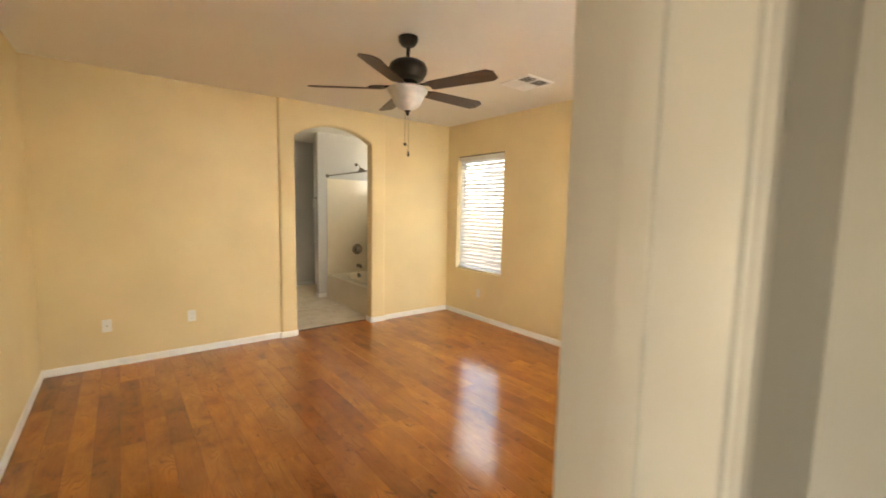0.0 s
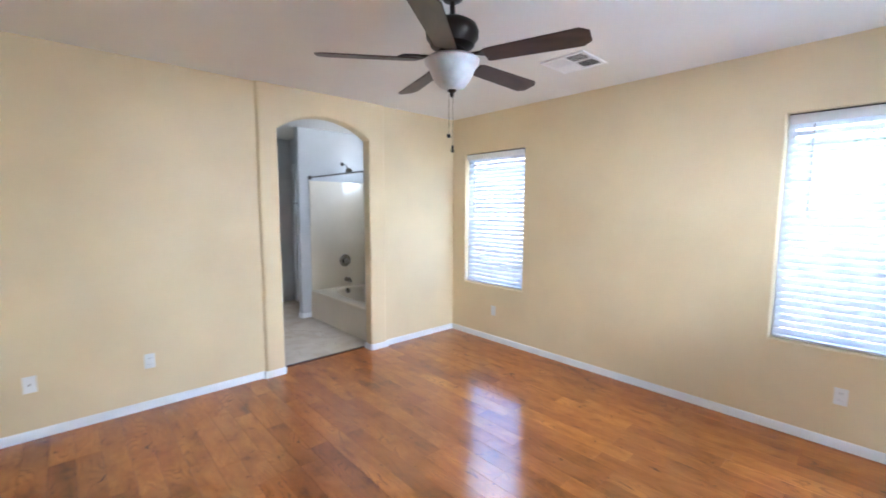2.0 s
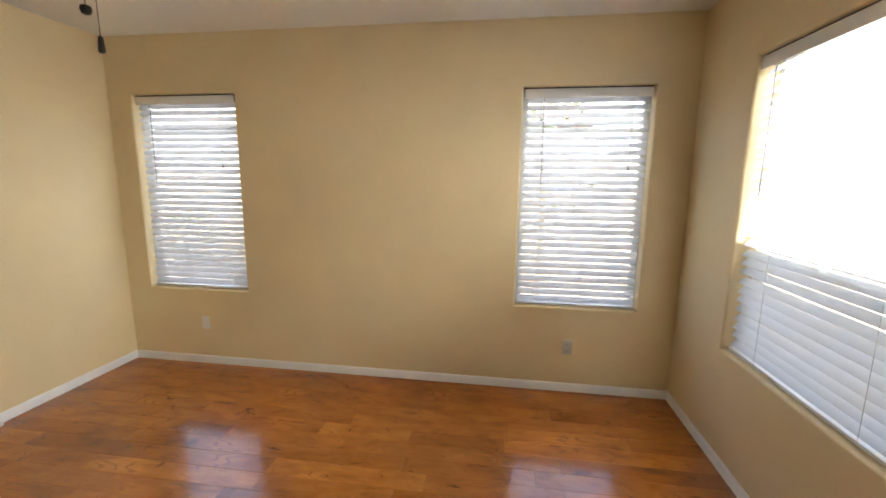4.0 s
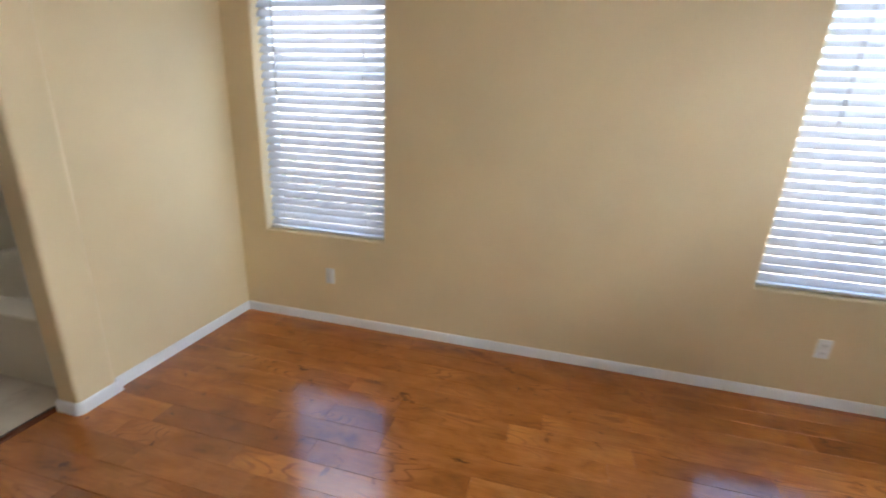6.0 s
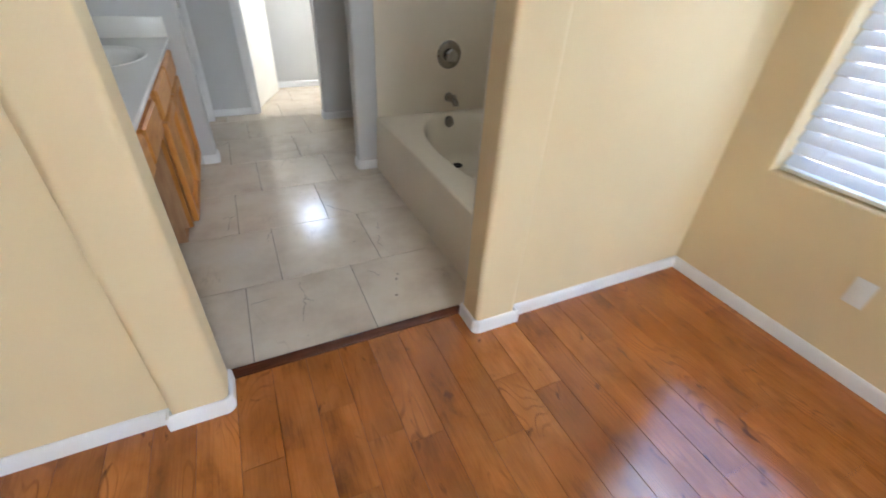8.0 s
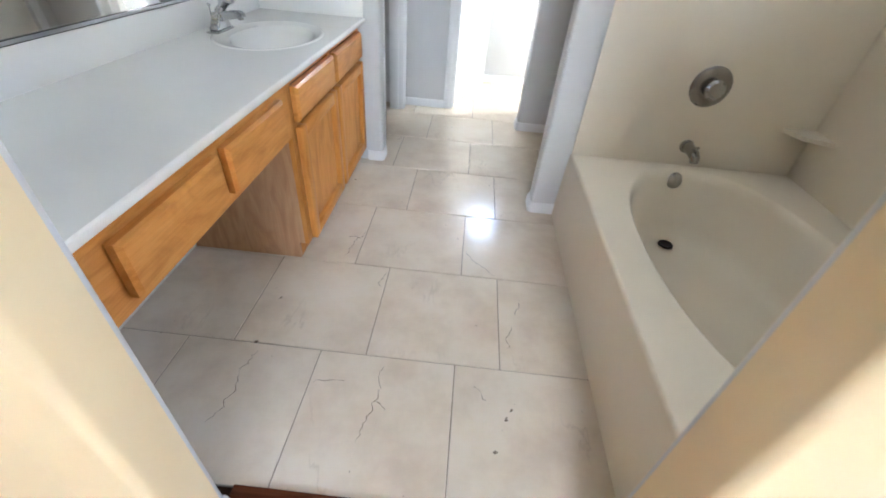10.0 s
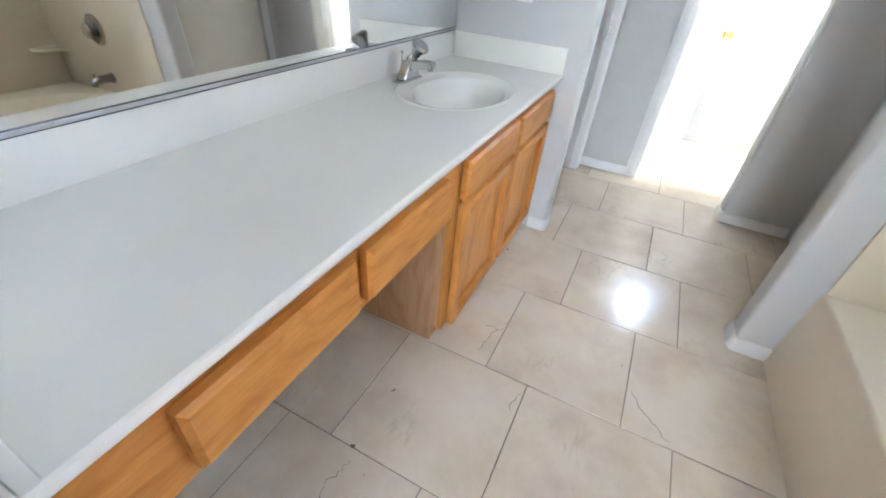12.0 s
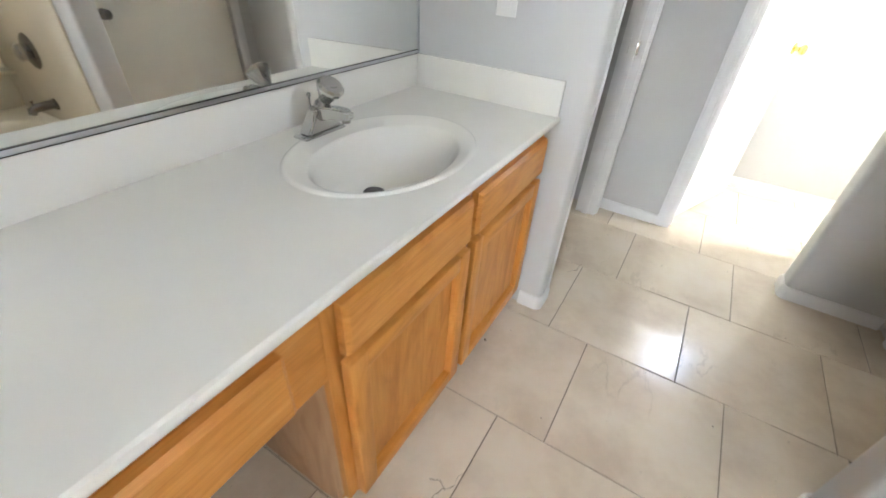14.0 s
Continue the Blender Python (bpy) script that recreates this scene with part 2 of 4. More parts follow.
# ---- builders ----
def box(bm, x0, y0, z0, x1, y1, z1, bevel=0.0, seg=2):
    r = bmesh.ops.create_cube(bm, size=1.0, matrix=Matrix.LocRotScale(((x0 + x1) / 2, (y0 + y1) / 2, (z0 + z1) / 2), None, (abs(x1 - x0), abs(y1 - y0), abs(z1 - z0))))
    if bevel:
        edges = list({e for v in r["verts"] for e in v.link_edges})
        bmesh.ops.bevel(bm, geom=edges, offset=bevel, segments=seg, profile=0.5, affect="EDGES")
    return r


def boxed(*spec, bevel=0.0, seg=2):
    bm = bmesh.new()
    box(bm, *spec, bevel=bevel, seg=seg)
    return bm


def lathe(profile, n=32, m=None):
    """A turned body round z from (radius, height) pairs, closed where the radius is 0."""
    bm = bmesh.new()
    rings = []
    for r, z in profile:
        if r < 1e-6:
            rings.append([bm.verts.new((0, 0, z))])
        else:
            rings.append([bm.verts.new((r * math.cos(2 * math.pi * k / n), r * math.sin(2 * math.pi * k / n), z)) for k in range(n)])
    for a, b in zip(rings, rings[1:]):
        for k in range(n):
            q = [a[k % len(a)], a[(k + 1) % len(a)], b[(k + 1) % len(b)], b[k % len(b)]]
            q = list(dict.fromkeys(q))
            if len(q) > 2:
                bm.faces.new(q)
    bmesh.ops.recalc_face_normals(bm, faces=bm.faces)
    if m is not None:
        bm.transform(m)
    return bm


def tube(points, r, n=10):
    """A round bar along a line of points."""
    bm = bmesh.new()
    rings = []
    pts = [Vector(p) for p in points]
    for i, p in enumerate(pts):
        d = (pts[min(i + 1, len(pts) - 1)] - pts[max(i - 1, 0)]).normalized()
        u = d.orthogonal().normalized() if i == 0 else (u - d * u.dot(d)).normalized()
        w = d.cross(u)
        rr = r[i] if isinstance(r, (list, tuple)) else r
        rings.append([bm.verts.new(p + rr * (math.cos(2 * math.pi * k / n) * u + math.sin(2 * math.pi * k / n) * w)) for k in range(n)])
    for a, b in zip(rings, rings[1:]):
        for k in range(n):
            bm.faces.new((a[k], a[(k + 1) % n], b[(k + 1) % n], b[k]))
    bm.faces.new(rings[0][::-1])
    bm.faces.new(rings[-1])
    bmesh.ops.recalc_face_normals(bm, faces=bm.faces)
    return bm


def prism(outline, axis, a, b):
    """A polygon outline pushed out along an axis from a to b."""
    bm = bmesh.new()
    def put(p, d):
        return {"x": (d, p[0], p[1]), "y": (p[0], d, p[1]), "z": (p[0], p[1], d)}[axis]
    lo = [bm.verts.new(put(p, a)) for p in outline]
    hi = [bm.verts.new(put(p, b)) for p in outline]
    bm.faces.new(lo)
    bm.faces.new(hi[::-1])
    n = len(outline)
    for k in range(n):
        bm.faces.new((lo[k], hi[k], hi[(k + 1) % n], lo[(k + 1) % n]))
    bmesh.ops.recalc_face_normals(bm, faces=bm.faces)
    return bm


def holed(us, vs, holes, axis, a, b, round_at=(), radius=0.018):
    """A wall slab over us x vs with rectangular holes; the holes' edges on the planes round_at are rounded."""
    cu = sorted({us[0], us[1], *[h[0] for h in holes], *[h[1] for h in holes]})
    cv = sorted({vs[0], vs[1], *[h[2] for h in holes], *[h[3] for h in holes]})
    def solid(i, j):
        if not (0 <= i < len(cu) - 1 and 0 <= j < len(cv) - 1):
            return False
        u, v = (cu[i] + cu[i + 1]) / 2, (cv[j] + cv[j + 1]) / 2
        return not any(h[0] < u < h[1] and h[2] < v < h[3] for h in holes)
    bm = bmesh.new()
    cache = {}
    def vert(u, v, d):
        key = (round(u, 5), round(v, 5), d)
        if key not in cache:
            cache[key] = bm.verts.new((d, u, v) if axis == "x" else (u, d, v))
        return cache[key]
    for i in range(len(cu) - 1):
        for j in range(len(cv) - 1):
            if not solid(i, j):
                continue
            c = [(cu[i], cv[j]), (cu[i + 1], cv[j]), (cu[i + 1], cv[j + 1]), (cu[i], cv[j + 1])]
            bm.faces.new([vert(*p, a) for p in c])
            bm.faces.new([vert(*p, b) for p in c][::-1])
            for k, (di, dj) in enumerate(((0, -1), (1, 0), (0, 1), (-1, 0))):
                if not solid(i + di, j + dj):
                    p, q = c[k], c[(k + 1) % 4]
                    bm.faces.new([vert(*p, a), vert(*q, a), vert(*q, b), vert(*p, b)])
    bmesh.ops.recalc_face_normals(bm, faces=bm.faces)
    bmesh.ops.dissolve_limit(bm, angle_limit=0.01, verts=bm.verts, edges=bm.edges)
    if round_at:
        picked = []
        for e in bm.edges:
            p, q = [(v.co.y if axis == "x" else v.co.x, v.co.z, v.co.x if axis == "x" else v.co.y) for v in e.verts]
            for d in round_at:
                if abs(p[2] - d) < 1e-4 and abs(q[2] - d) < 1e-4:
                    for h in holes:
                        on = lambda s: (h[0] - 1e-4 <= s[0] <= h[1] + 1e-4) and (h[2] - 1e-4 <= s[1] <= h[3] + 1e-4)
                        if on(p) and on(q) and h[2] > 0.01 and len(e.link_faces) == 2 and e.calc_face_angle() > 1:
                            picked.append(e)
        bmesh.ops.bevel(bm, geom=list(set(picked)), offset=radius, segments=4, profile=0.5, affect="EDGES")
    return bm


def mesh_of(name, bm, mats, smooth=40):
    me = bpy.data.meshes.new(name)
    if smooth:
        for e in bm.edges:
            e.smooth = len(e.link_faces) == 2 and e.calc_face_angle(0) < radians(smooth)
        for f in bm.faces:
            f.smooth = True
    bm.to_mesh(me)
    bm.free()
    me.materials.append(mats)
    return me


def world_of(ob):
    return (world_of(ob.parent) @ ob.matrix_parent_inverse if ob.parent else Matrix()) @ ob.matrix_basis


def part(name, bm, material, parent, label="", local=False, smooth=40):
    """One mesh under a thing or a part; the mesh is in world places unless local."""
    ob = new(name, bm if isinstance(bm, bpy.types.Mesh) else mesh_of(name, bm, material, smooth))
    ob.parent = parent
    if not local:
        ob.matrix_parent_inverse = world_of(parent).inverted()
    return tagged(ob, label)


def thing(name, m, label, category, group="", kind=""):
    ob = new(name)
    ob.empty_display_size = 0.1
    ob.matrix_basis = m
    return tagged(ob, label, category, group, kind)


def struct(name, bm, material, label, smooth=40):
    return tagged(new(name, mesh_of(name, bm, material, smooth)), label, "", "", "structure")


# ---- plan ----
XW, XE = -0.208, 4.297          # bedroom west and east faces
YS, YN, YA, YB = 0.785, 5.335, 5.30, 5.438   # south face, north face, arch face, bath side
CH = 2.74
YM = 5.420                      # where the bedroom's yellow meets the bath's grey
AX0, AX1, SPRING, RISE = 2.012, 3.0, 2.345, 0.165
WIN_E = [(4.20, 5.115), (1.055, 1.955)]
WIN_S = (1.83, 3.66)
WZ0, WZ1 = 0.675, 2.287
DOOR = (0.06, 0.900, 2.06)
XV, XC, ZC = 1.320, 1.932, 0.866  # vanity back wall, counter front, counter top
YV = 7.598                      # vanity end wall
XT, ZT, YT = 3.138, 0.390, 7.138  # tub apron, deck height, wing wall face

# ---- structure ----
struct("wall_west", boxed(XW - 0.12, 0.785, 0, XW, YB, CH), YELLOW, "smooth pale yellow painted drywall")
struct("wall_south", holed((XW - 0.12, XE), (0, CH), [(DOOR[0], DOOR[1], 0, DOOR[2]), (WIN_S[0], WIN_S[1], WZ0, WZ1)], "y", 0.64, YS, (YS,)), YELLOW, "pale yellow painted wall with wide window and doorway")
struct("wall_east", holed((0.60, YM), (0, CH), [(a, b, WZ0, WZ1) for a, b in WIN_E], "x", XE, XE + 0.17, (XE,)), YELLOW, "pale yellow painted wall with two windows")
struct("wall_north_1", boxed(XW, YN, 0, 1.83, YM, CH), YELLOW, "plain pale yellow painted drywall")
struct("wall_north_2", boxed(3.205, YN, 0, XE, YM, CH), YELLOW, "pale yellow painted drywall beside the arch")


def arch_outline():
    c = AX1 - AX0
    rad = c * c / (8 * RISE) + RISE / 2
    cx, cz = (AX0 + AX1) / 2, SPRING + RISE - rad
    half = math.asin(c / 2 / rad)
    pts = [(1.83, 0), (AX0, 0)]
    for k in range(25):
        a = -half + 2 * half * k / 24
        pts.append((cx + rad * math.sin(a), cz + rad * math.cos(a)))
    return pts + [(AX1, 0), (3.205, 0), (3.205, CH), (1.83, CH)]


def arch_wall(a, b, rounded):
    bm = prism(arch_outline(), "y", a, b)
    inner, outer = [], []
    for e in bm.edges:
        p, q = e.verts[0].co, e.verts[1].co
        if abs(p.y - rounded) < 1e-5 and abs(q.y - rounded) < 1e-5 and all(1.82 < s.x < 3.21 for s in (p, q)):
            if all(AX0 - 1e-4 <= s.x <= AX1 + 1e-4 for s in (p, q)) and (p - q).length > 1e-3 and not (p.z < 1e-4 and q.z < 1e-4):
                inner.append(e)
            elif rounded == YA and abs(p.x - q.x) < 1e-5:
                outer.append(e)
    bmesh.ops.bevel(bm, geom=inner, offset=0.022 if rounded == YA else 0.017, segments=5, profile=0.5, affect="EDGES")
    outer = [e for e in outer if e.is_valid]
    if outer:
        bmesh.ops.bevel(bm, geom=outer, offset=0.033, segments=6, profile=0.5, affect="EDGES")
    return bm


struct("wall_bath_0", arch_wall(YM, YB, YB), GREY, "grey painted bath side of the arched wall")
struct("wall_bath_9", boxed(XV - 0.11, YM, 0, 1.83, YB, CH), GREY, "plain grey painted wall")
struct("wall_bath_10", boxed(3.205, YM, 0, XE, YB, CH), GREY, "plain grey painted wall behind the tub")
struct("wall_north_arch", arch_wall(YA, YM, YA), YELLOW, "thickened yellow wall with a rounded arched opening")

# bath walls
# both openings are added, to let the bath's fill lamps in
struct("wall_bath_11", holed((YM, 9.85), (0, CH), [(5.84, 6.72, 2.11, 2.57), (8.98, 9.60, 1.04, 2.16)], "x", XE, XE + 0.17), GREY, "grey painted outer wall with two added unseen windows")
struct("wall_bath_1", boxed(XV - 0.11, YB, 0, XV, YV, CH), GREY, "grey painted wall behind the mirror")
def rounded_end(x0, y0, x1, y1, end):
    """A wall on plan with its free corners rounded."""
    bm = boxed(x0, y0, 0, x1, y1, CH)
    ex = x0 if end == "x0" else x1
    edges = [e for e in bm.edges if abs(e.verts[0].co.x - ex) < 1e-5 and abs(e.verts[1].co.x - ex) < 1e-5 and abs(e.verts[0].co.z - e.verts[1].co.z) > 1]
    bmesh.ops.bevel(bm, geom=edges, offset=0.02, segments=4, profile=0.5, affect="EDGES")
    return bm


struct("wall_bath_2", rounded_end(0.70, YV, 2.016, YV + 0.115, "x1"), GREY, "grey painted wall at the vanity's end")
struct("wall_bath_3", rounded_end(2.99, YT, XE, YT + 0.12, "x0"), GREY, "grey painted wing wall beside the tub")
struct("wall_bath_4", holed((YT + 0.12, 8.39), (0, CH), [(7.36, 8.24, 0, 2.27)], "x", 3.39, 3.50), GREY, "grey painted wall holding a white door")
struct("wall_bath_5", rounded_end(2.985, 8.39, XE, 8.51, "x0"), GREY, "grey painted wall stub with rounded corner")
struct("wall_bath_6", holed((1.885, XE), (0, CH), [(2.405, 3.165, 0, 2.06)], "y", 8.745, 8.86), GREY, "grey painted wall with a bright doorway")
struct("wall_bath_7", holed((YV + 0.115, 8.745), (0, CH), [(7.785, 8.62, 0, 2.06)], "x", 1.885, 1.995), GREY, "grey painted wall with closet doorway")
struct("wall_bath_8", boxed(3.3, 8.51, 0, XE, 8.745, CH), GREY, "plain grey closing wall")
struct("wall_closet_1", boxed(0.70, YV + 0.115, 0, 0.80, 8.86, CH), GREY, "plain grey closet wall")
struct("wall_closet_2", boxed(0.80, 8.745, 0, 1.885, 8.86, CH), GREY, "plain grey closet wall")
struct("wall_wc_1", boxed(2.08, 8.86, 0, 2.20, 9.85, CH), GREY, "light grey wall of the bright small room")
struct("wall_wc_2", holed((2.20, XE), (0, CH), [(2.71, 3.21, 1.61, 2.25)], "y", 9.70, 9.85), GREY, "light grey wall with a small bright window")
# hall behind the entrance; unseen west end added, long enough to keep sun off the jamb
struct("wall_hall_5", holed((-3.2, 1.57), (0, CH), [(DOOR[0], DOOR[1], 0, DOOR[2])], "y", 0.585, 0.64), GREY, "plain light hall wall beside the doorway")
struct("wall_hall_1", boxed(1.40, -1.7, 0, 1.57, 0.585, CH), GREY, "plain light hall wall")
struct("wall_hall_2", boxed(-3.32, -1.82, 0, 1.57, -1.7, CH), GREY, "plain light hall wall")
struct("wall_hall_3", holed((-1.7, 0.72), (0, CH), [(-0.75, 0.35, 0.85, 2.15)], "x", -3.32, -3.2), GREY, "plain light hall wall with an added unseen opening")
struct("wall_hall_4", boxed(-3.2, 0.642, 0, XW - 0.12, 0.72, CH), GREY, "plain light hall wall")
struct("floor_hall", boxed(-3.32, -1.82, -0.1, 1.57, 0.64, 0.0), DRYWALL_BACK, "beige hall carpet")
struct("ceiling", boxed(-3.32, -1.82, CH, 4.467, 9.85, CH + 0.15), CEIL, "smooth white painted ceiling")
floor = struct("floor", boxed(XW - 0.12, 0.64, -0.12, XE, YB + 0.042, -0.012), UNDER, "glossy orange-brown oak plank floor")
bath_floor = struct("floor_bath", boxed(0.70, YB + 0.042, -0.12, XE, 9.85, -0.004), GROUT, "cream marble-look tile floor with dark joints")
struct("threshold", boxed(AX0 - 0.01, YB - 0.002, -0.012, AX1 + 0.01, YB + 0.046, 0.009, bevel=0.004), THRESH, "dark reddish wooden threshold strip")


def baseboard(p, q, into, h=0.067, d=0.013):
    """A run of baseboard from p to q on plan, standing out by d towards into, with an eased top."""
    p, q, n = Vector((*p, 0)), Vector((*q, 0)), Vector((*into, 0)).normalized()
    prof = [(0.0, 0.0), (d, 0.0), (d, h - 0.014), (d * 0.75, h - 0.006), (d * 0.4, h), (0.0, h)]
    bm = bmesh.new()
    a = [bm.verts.new(p + n * u + Vector((0, 0, z))) for u, z in prof]
    b = [bm.verts.new(q + n * u + Vector((0, 0, z))) for u, z in prof]
    bm.faces.new(a)
    bm.faces.new(b[::-1])
    for k in range(len(prof)):
        bm.faces.new((a[k], b[k], b[(k + 1) % 6], a[(k + 1) % 6]))
    bmesh.ops.recalc_face_normals(bm, faces=bm.faces)
    return struct("baseboard", bm, TRIM, "white painted wooden baseboard", 30)


D = 0.013
for p, q, n in (
    ((XW, YS), (XW, YN), (1, 0)), ((XW + D, YN), (1.83, YN), (0, -1)),
    ((1.83, YA), (AX0 - 0.012, YA), (0, -1)), ((1.83, YN - D), (1.83, YA - D), (-1, 0)),
    ((AX0, YA + 0.012), (AX0, YB - 0.005), (1, 0)),
    ((AX1, YA + 0.012), (AX1, YB - 0.005), (-1, 0)), ((AX1 + 0.012, YA), (3.205, YA), (0, -1)), ((3.205, YN - D), (3.205, YA - D), (1, 0)),
    ((3.205 + D, YN), (XE - D, YN), (0, -1)), ((XE, YS), (XE, YN), (-1, 0)), ((0.965, YS), (XE - D, YS), (0, 1)),
    ((2.99 + 0.012, YT), (XT, YT), (0, -1)), ((2.99, YT + 0.012), (2.99, YT + 0.108), (-1, 0)), ((2.99 + 0.012, YT + 0.12), (3.39, YT + 0.12), (0, 1)),
    ((2.997, 8.39), (3.39 - 0.02, 8.39), (0, -1)), ((2.985, 8.402), (2.985, 8.498), (-1, 0)), ((2.997, 8.51), (3.3, 8.51), (0, 1)),
    ((1.995, 8.745), (2.343, 8.745), (0, -1)),
    ((2.016, YV + 0.012), (2.016, YV + 0.103), (1, 0)), ((1.92, YV), (2.004, YV), (0, -1)),
    ((2.20, 9.70), (XE, 9.70), (0, -1)), ((2.20, 8.86), (2.20, 9.687), (1, 0)),
):
    baseboard(p, q, n)


def corner_block(x, y):
    """The rounded piece that carries a baseboard round a rounded wall corner."""
    bm = lathe([(0, 0), (0.033, 0), (0.033, 0.053), (0.0298, 0.061), (0.025, 0.067), (0, 0.067)], 28, Matrix.Translation((x, y, 0)))
    struct("baseboard", bm, TRIM, "white rounded baseboard corner")


for x, y in ((AX0 - 0.02, YA + 0.02), (AX1 + 0.02, YA + 0.02), (3.01, YT + 0.02), (3.01, YT + 0.10), (3.005, 8.41), (3.005, 8.49), (1.996, YV + 0.02), (1.996, YV + 0.095)):
    corner_block(x, y)


def casing(name, axis, face, out, u0, u1, top, w=0.062, d=0.016):
    """Door casing on one wall face: two legs and a head, each with a stepped profile."""
    th = thing(name, Matrix(), "white painted door casing with stepped profile", "", "", "structure")
    def piece(a0, a1, z0, z1):
        bm = bmesh.new()
        for k, (s, t) in enumerate(((0.0, d * 0.7), (0.012, d))):
            lo, hi = face, face + out * t
            if axis == "y":
                box(bm, a0 + s, min(lo, hi), z0, a1 - s, max(lo, hi), z1 - (s if z1 - z0 < 0.2 else 0), bevel=0.003)
            else:
                box(bm, min(lo, hi), a0 + s, z0, max(lo, hi), a1 - s, z1 - (s if z1 - z0 < 0.2 else 0), bevel=0.003)
        part("casing_board", bm, TRIM, th)
    piece(u0 - w, u0, 0, top)
    piece(u1, u1 + w, 0, top)
    piece(u0 - w, u1 + w, top, top + w)
    return th


def jamb(name, axis, a, b, u0, u1, top, t=0.018, stop=True):
    """The lining of a doorway, with its stop."""
    th = thing(name, Matrix(), "white painted door lining with stop", "", "", "structure")
    def put(x0, x1, z0, z1, c0, c1, nm):
        bm = boxed(x0, c0, z0, x1, c1, z1, bevel=0.002) if axis == "y" else boxed(c0, x0, z0, c1, x1, z1, bevel=0.002)
        part(nm, bm, TRIM, th)
    put(u0, u0 + t, 0, top - t, a, b, "lining")
    put(u1 - t, u1, 0, top - t, a, b, "lining")
    put(u0, u1, top - t, top, a, b, "lining")
    if stop:
        m = (a + b) / 2
        put(u0 + t, u0 + t + 0.011, 0, top - t, m - 0.018, m + 0.018, "door_stop")
        put(u1 - t - 0.011, u1 - t, 0, top - t, m - 0.018, m + 0.018, "door_stop")
        put(u0 + t, u1 - t, top - t - 0.011, top - t, m - 0.018, m + 0.018, "door_stop")
    return th


casing("trim_1", "y", YS, 1, DOOR[0], DOOR[1], DOOR[2])
casing("trim_2", "y", 0.585, -1, DOOR[0], DOOR[1], DOOR[2])
jamb("trim_3", "y", 0.581, 0.789, DOOR[0] - 0.002, DOOR[1] + 0.002, DOOR[2])
casing("trim_4", "x", 3.39, -1, 7.36, 8.24, 2.27)
casing("trim_5", "y", 8.745, -1, 2.405, 3.165, 2.06)
jamb("trim_6", "y", 8.741, 8.864, 2.403, 3.167, 2.06)
casing("trim_7", "x", 1.995, 1, 7.785, 8.62, 2.06)
jamb("trim_8", "x", 1.881, 1.999, 7.783, 8.622, 2.06)


# ---- doors ----
def alcove_door():
    d = thing("door_1", pose(3.425, 7.80, 0), "closed cream-white flush interior door", "", "", "structure")
    part("leaf", boxed(3.408, 7.372, 0.012, 3.445, 8.228, 2.258, bevel=0.003), DOORP, d)
    kn = lathe([(0, 0), (0.03, 0), (0.03, 0.006), (0.012, 0.012), (0.012, 0.03), (0.024, 0.04), (0.027, 0.052), (0.02, 0.062), (0, 0.064)], 24, Matrix.Translation((3.408, 7.44, 0.98)) @ Matrix.Rotation(radians(-90), 4, "Y"))
    part("door_knob", kn, NICKEL, d, "dark metal door knob")


def wc_door():
    """The door of the bright small room, swung open into it."""
    hinge = (2.423, 8.865)
    d = thing("door_2", pose(hinge[0], hinge[1], 0, 0, 0, 68), "white flush interior door standing open", "", "", "structure")
    part("leaf", boxed(0, -0.0, 0.012, 0.72, 0.035, 2.03, bevel=0.003), DOORP, d, local=True)
    prof = [(0, 0), (0.032, 0), (0.032, 0.006), (0.012, 0.012), (0.012, 0.03), (0.024, 0.04), (0.027, 0.052), (0.02, 0.062), (0, 0.064)]
    for s, r in ((0.0, 90), (0.035, -90)):
        part("door_knob", lathe(prof, 24, Matrix.Translation((0.66, s, 0.95)) @ Matrix.Rotation(radians(r), 4, "X")), BRASS, d, "polished brass knob", local=True)
    part("latch_plate", boxed(0.7195, 0.006, 0.92, 0.7215, 0.029, 0.98), BRASS, d, "brass latch plate", local=True)
    for z in (0.25, 1.02, 1.80):
        part("hinge", lathe([(0, -0.045), (0.007, -0.045), (0.007, 0.045), (0, 0.045)], 12, Matrix.Translation((-0.004, 0.0, z))), BRASS, d, "brass hinge", local=True)


alcove_door()
wc_door()
sp = thing("strike_plate", pose(1.945, 8.603, 0.96), "dark metal strike plate on white jamb", "strike plate")
part("plate", boxed(1.92, 8.600, 0.93, 1.97, 8.6038, 0.99, bevel=0.001), NICKEL, sp)


# ---- windows and blinds ----
def window_unit(name, m, w, h):
    """White window: local x outwards, y along, z up, its lower inside corner at the origin."""
    th = thing(name, m, "white framed window with clear glass", "", "", "structure")
    f, dp = 0.045, 0.06
    for nm, s in (("window_frame", (0, 0, 0, dp, f, h)), ("window_frame", (0, w - f, 0, dp, w, h)), ("window_frame", (0, f, 0, dp, w - f, f)), ("window_frame", (0, f, h - f, dp, w - f, h))):
        part(nm, boxed(*s, bevel=0.003), TRIM, th, local=True)
    p = part("pane", boxed(0.028, f - 0.004, f - 0.004, 0.032, w - f + 0.004, h - f + 0.004), GLASS, th, local=True, smooth=0)
    p.visible_shadow = False
    return th


ZH = WZ1 - WZ0
window_unit("window_1", pose(XE + 0.105, WIN_E[0][0], WZ0), WIN_E[0][1] - WIN_E[0][0], ZH)
window_unit("window_2", pose(XE + 0.105, WIN_E[1][0], WZ0), WIN_E[1][1] - WIN_E[1][0], ZH)
window_unit("window_3", pose(WIN_S[0], YS - 0.118, WZ0, 0, 0, -90), WIN_S[1] - WIN_S[0], ZH)
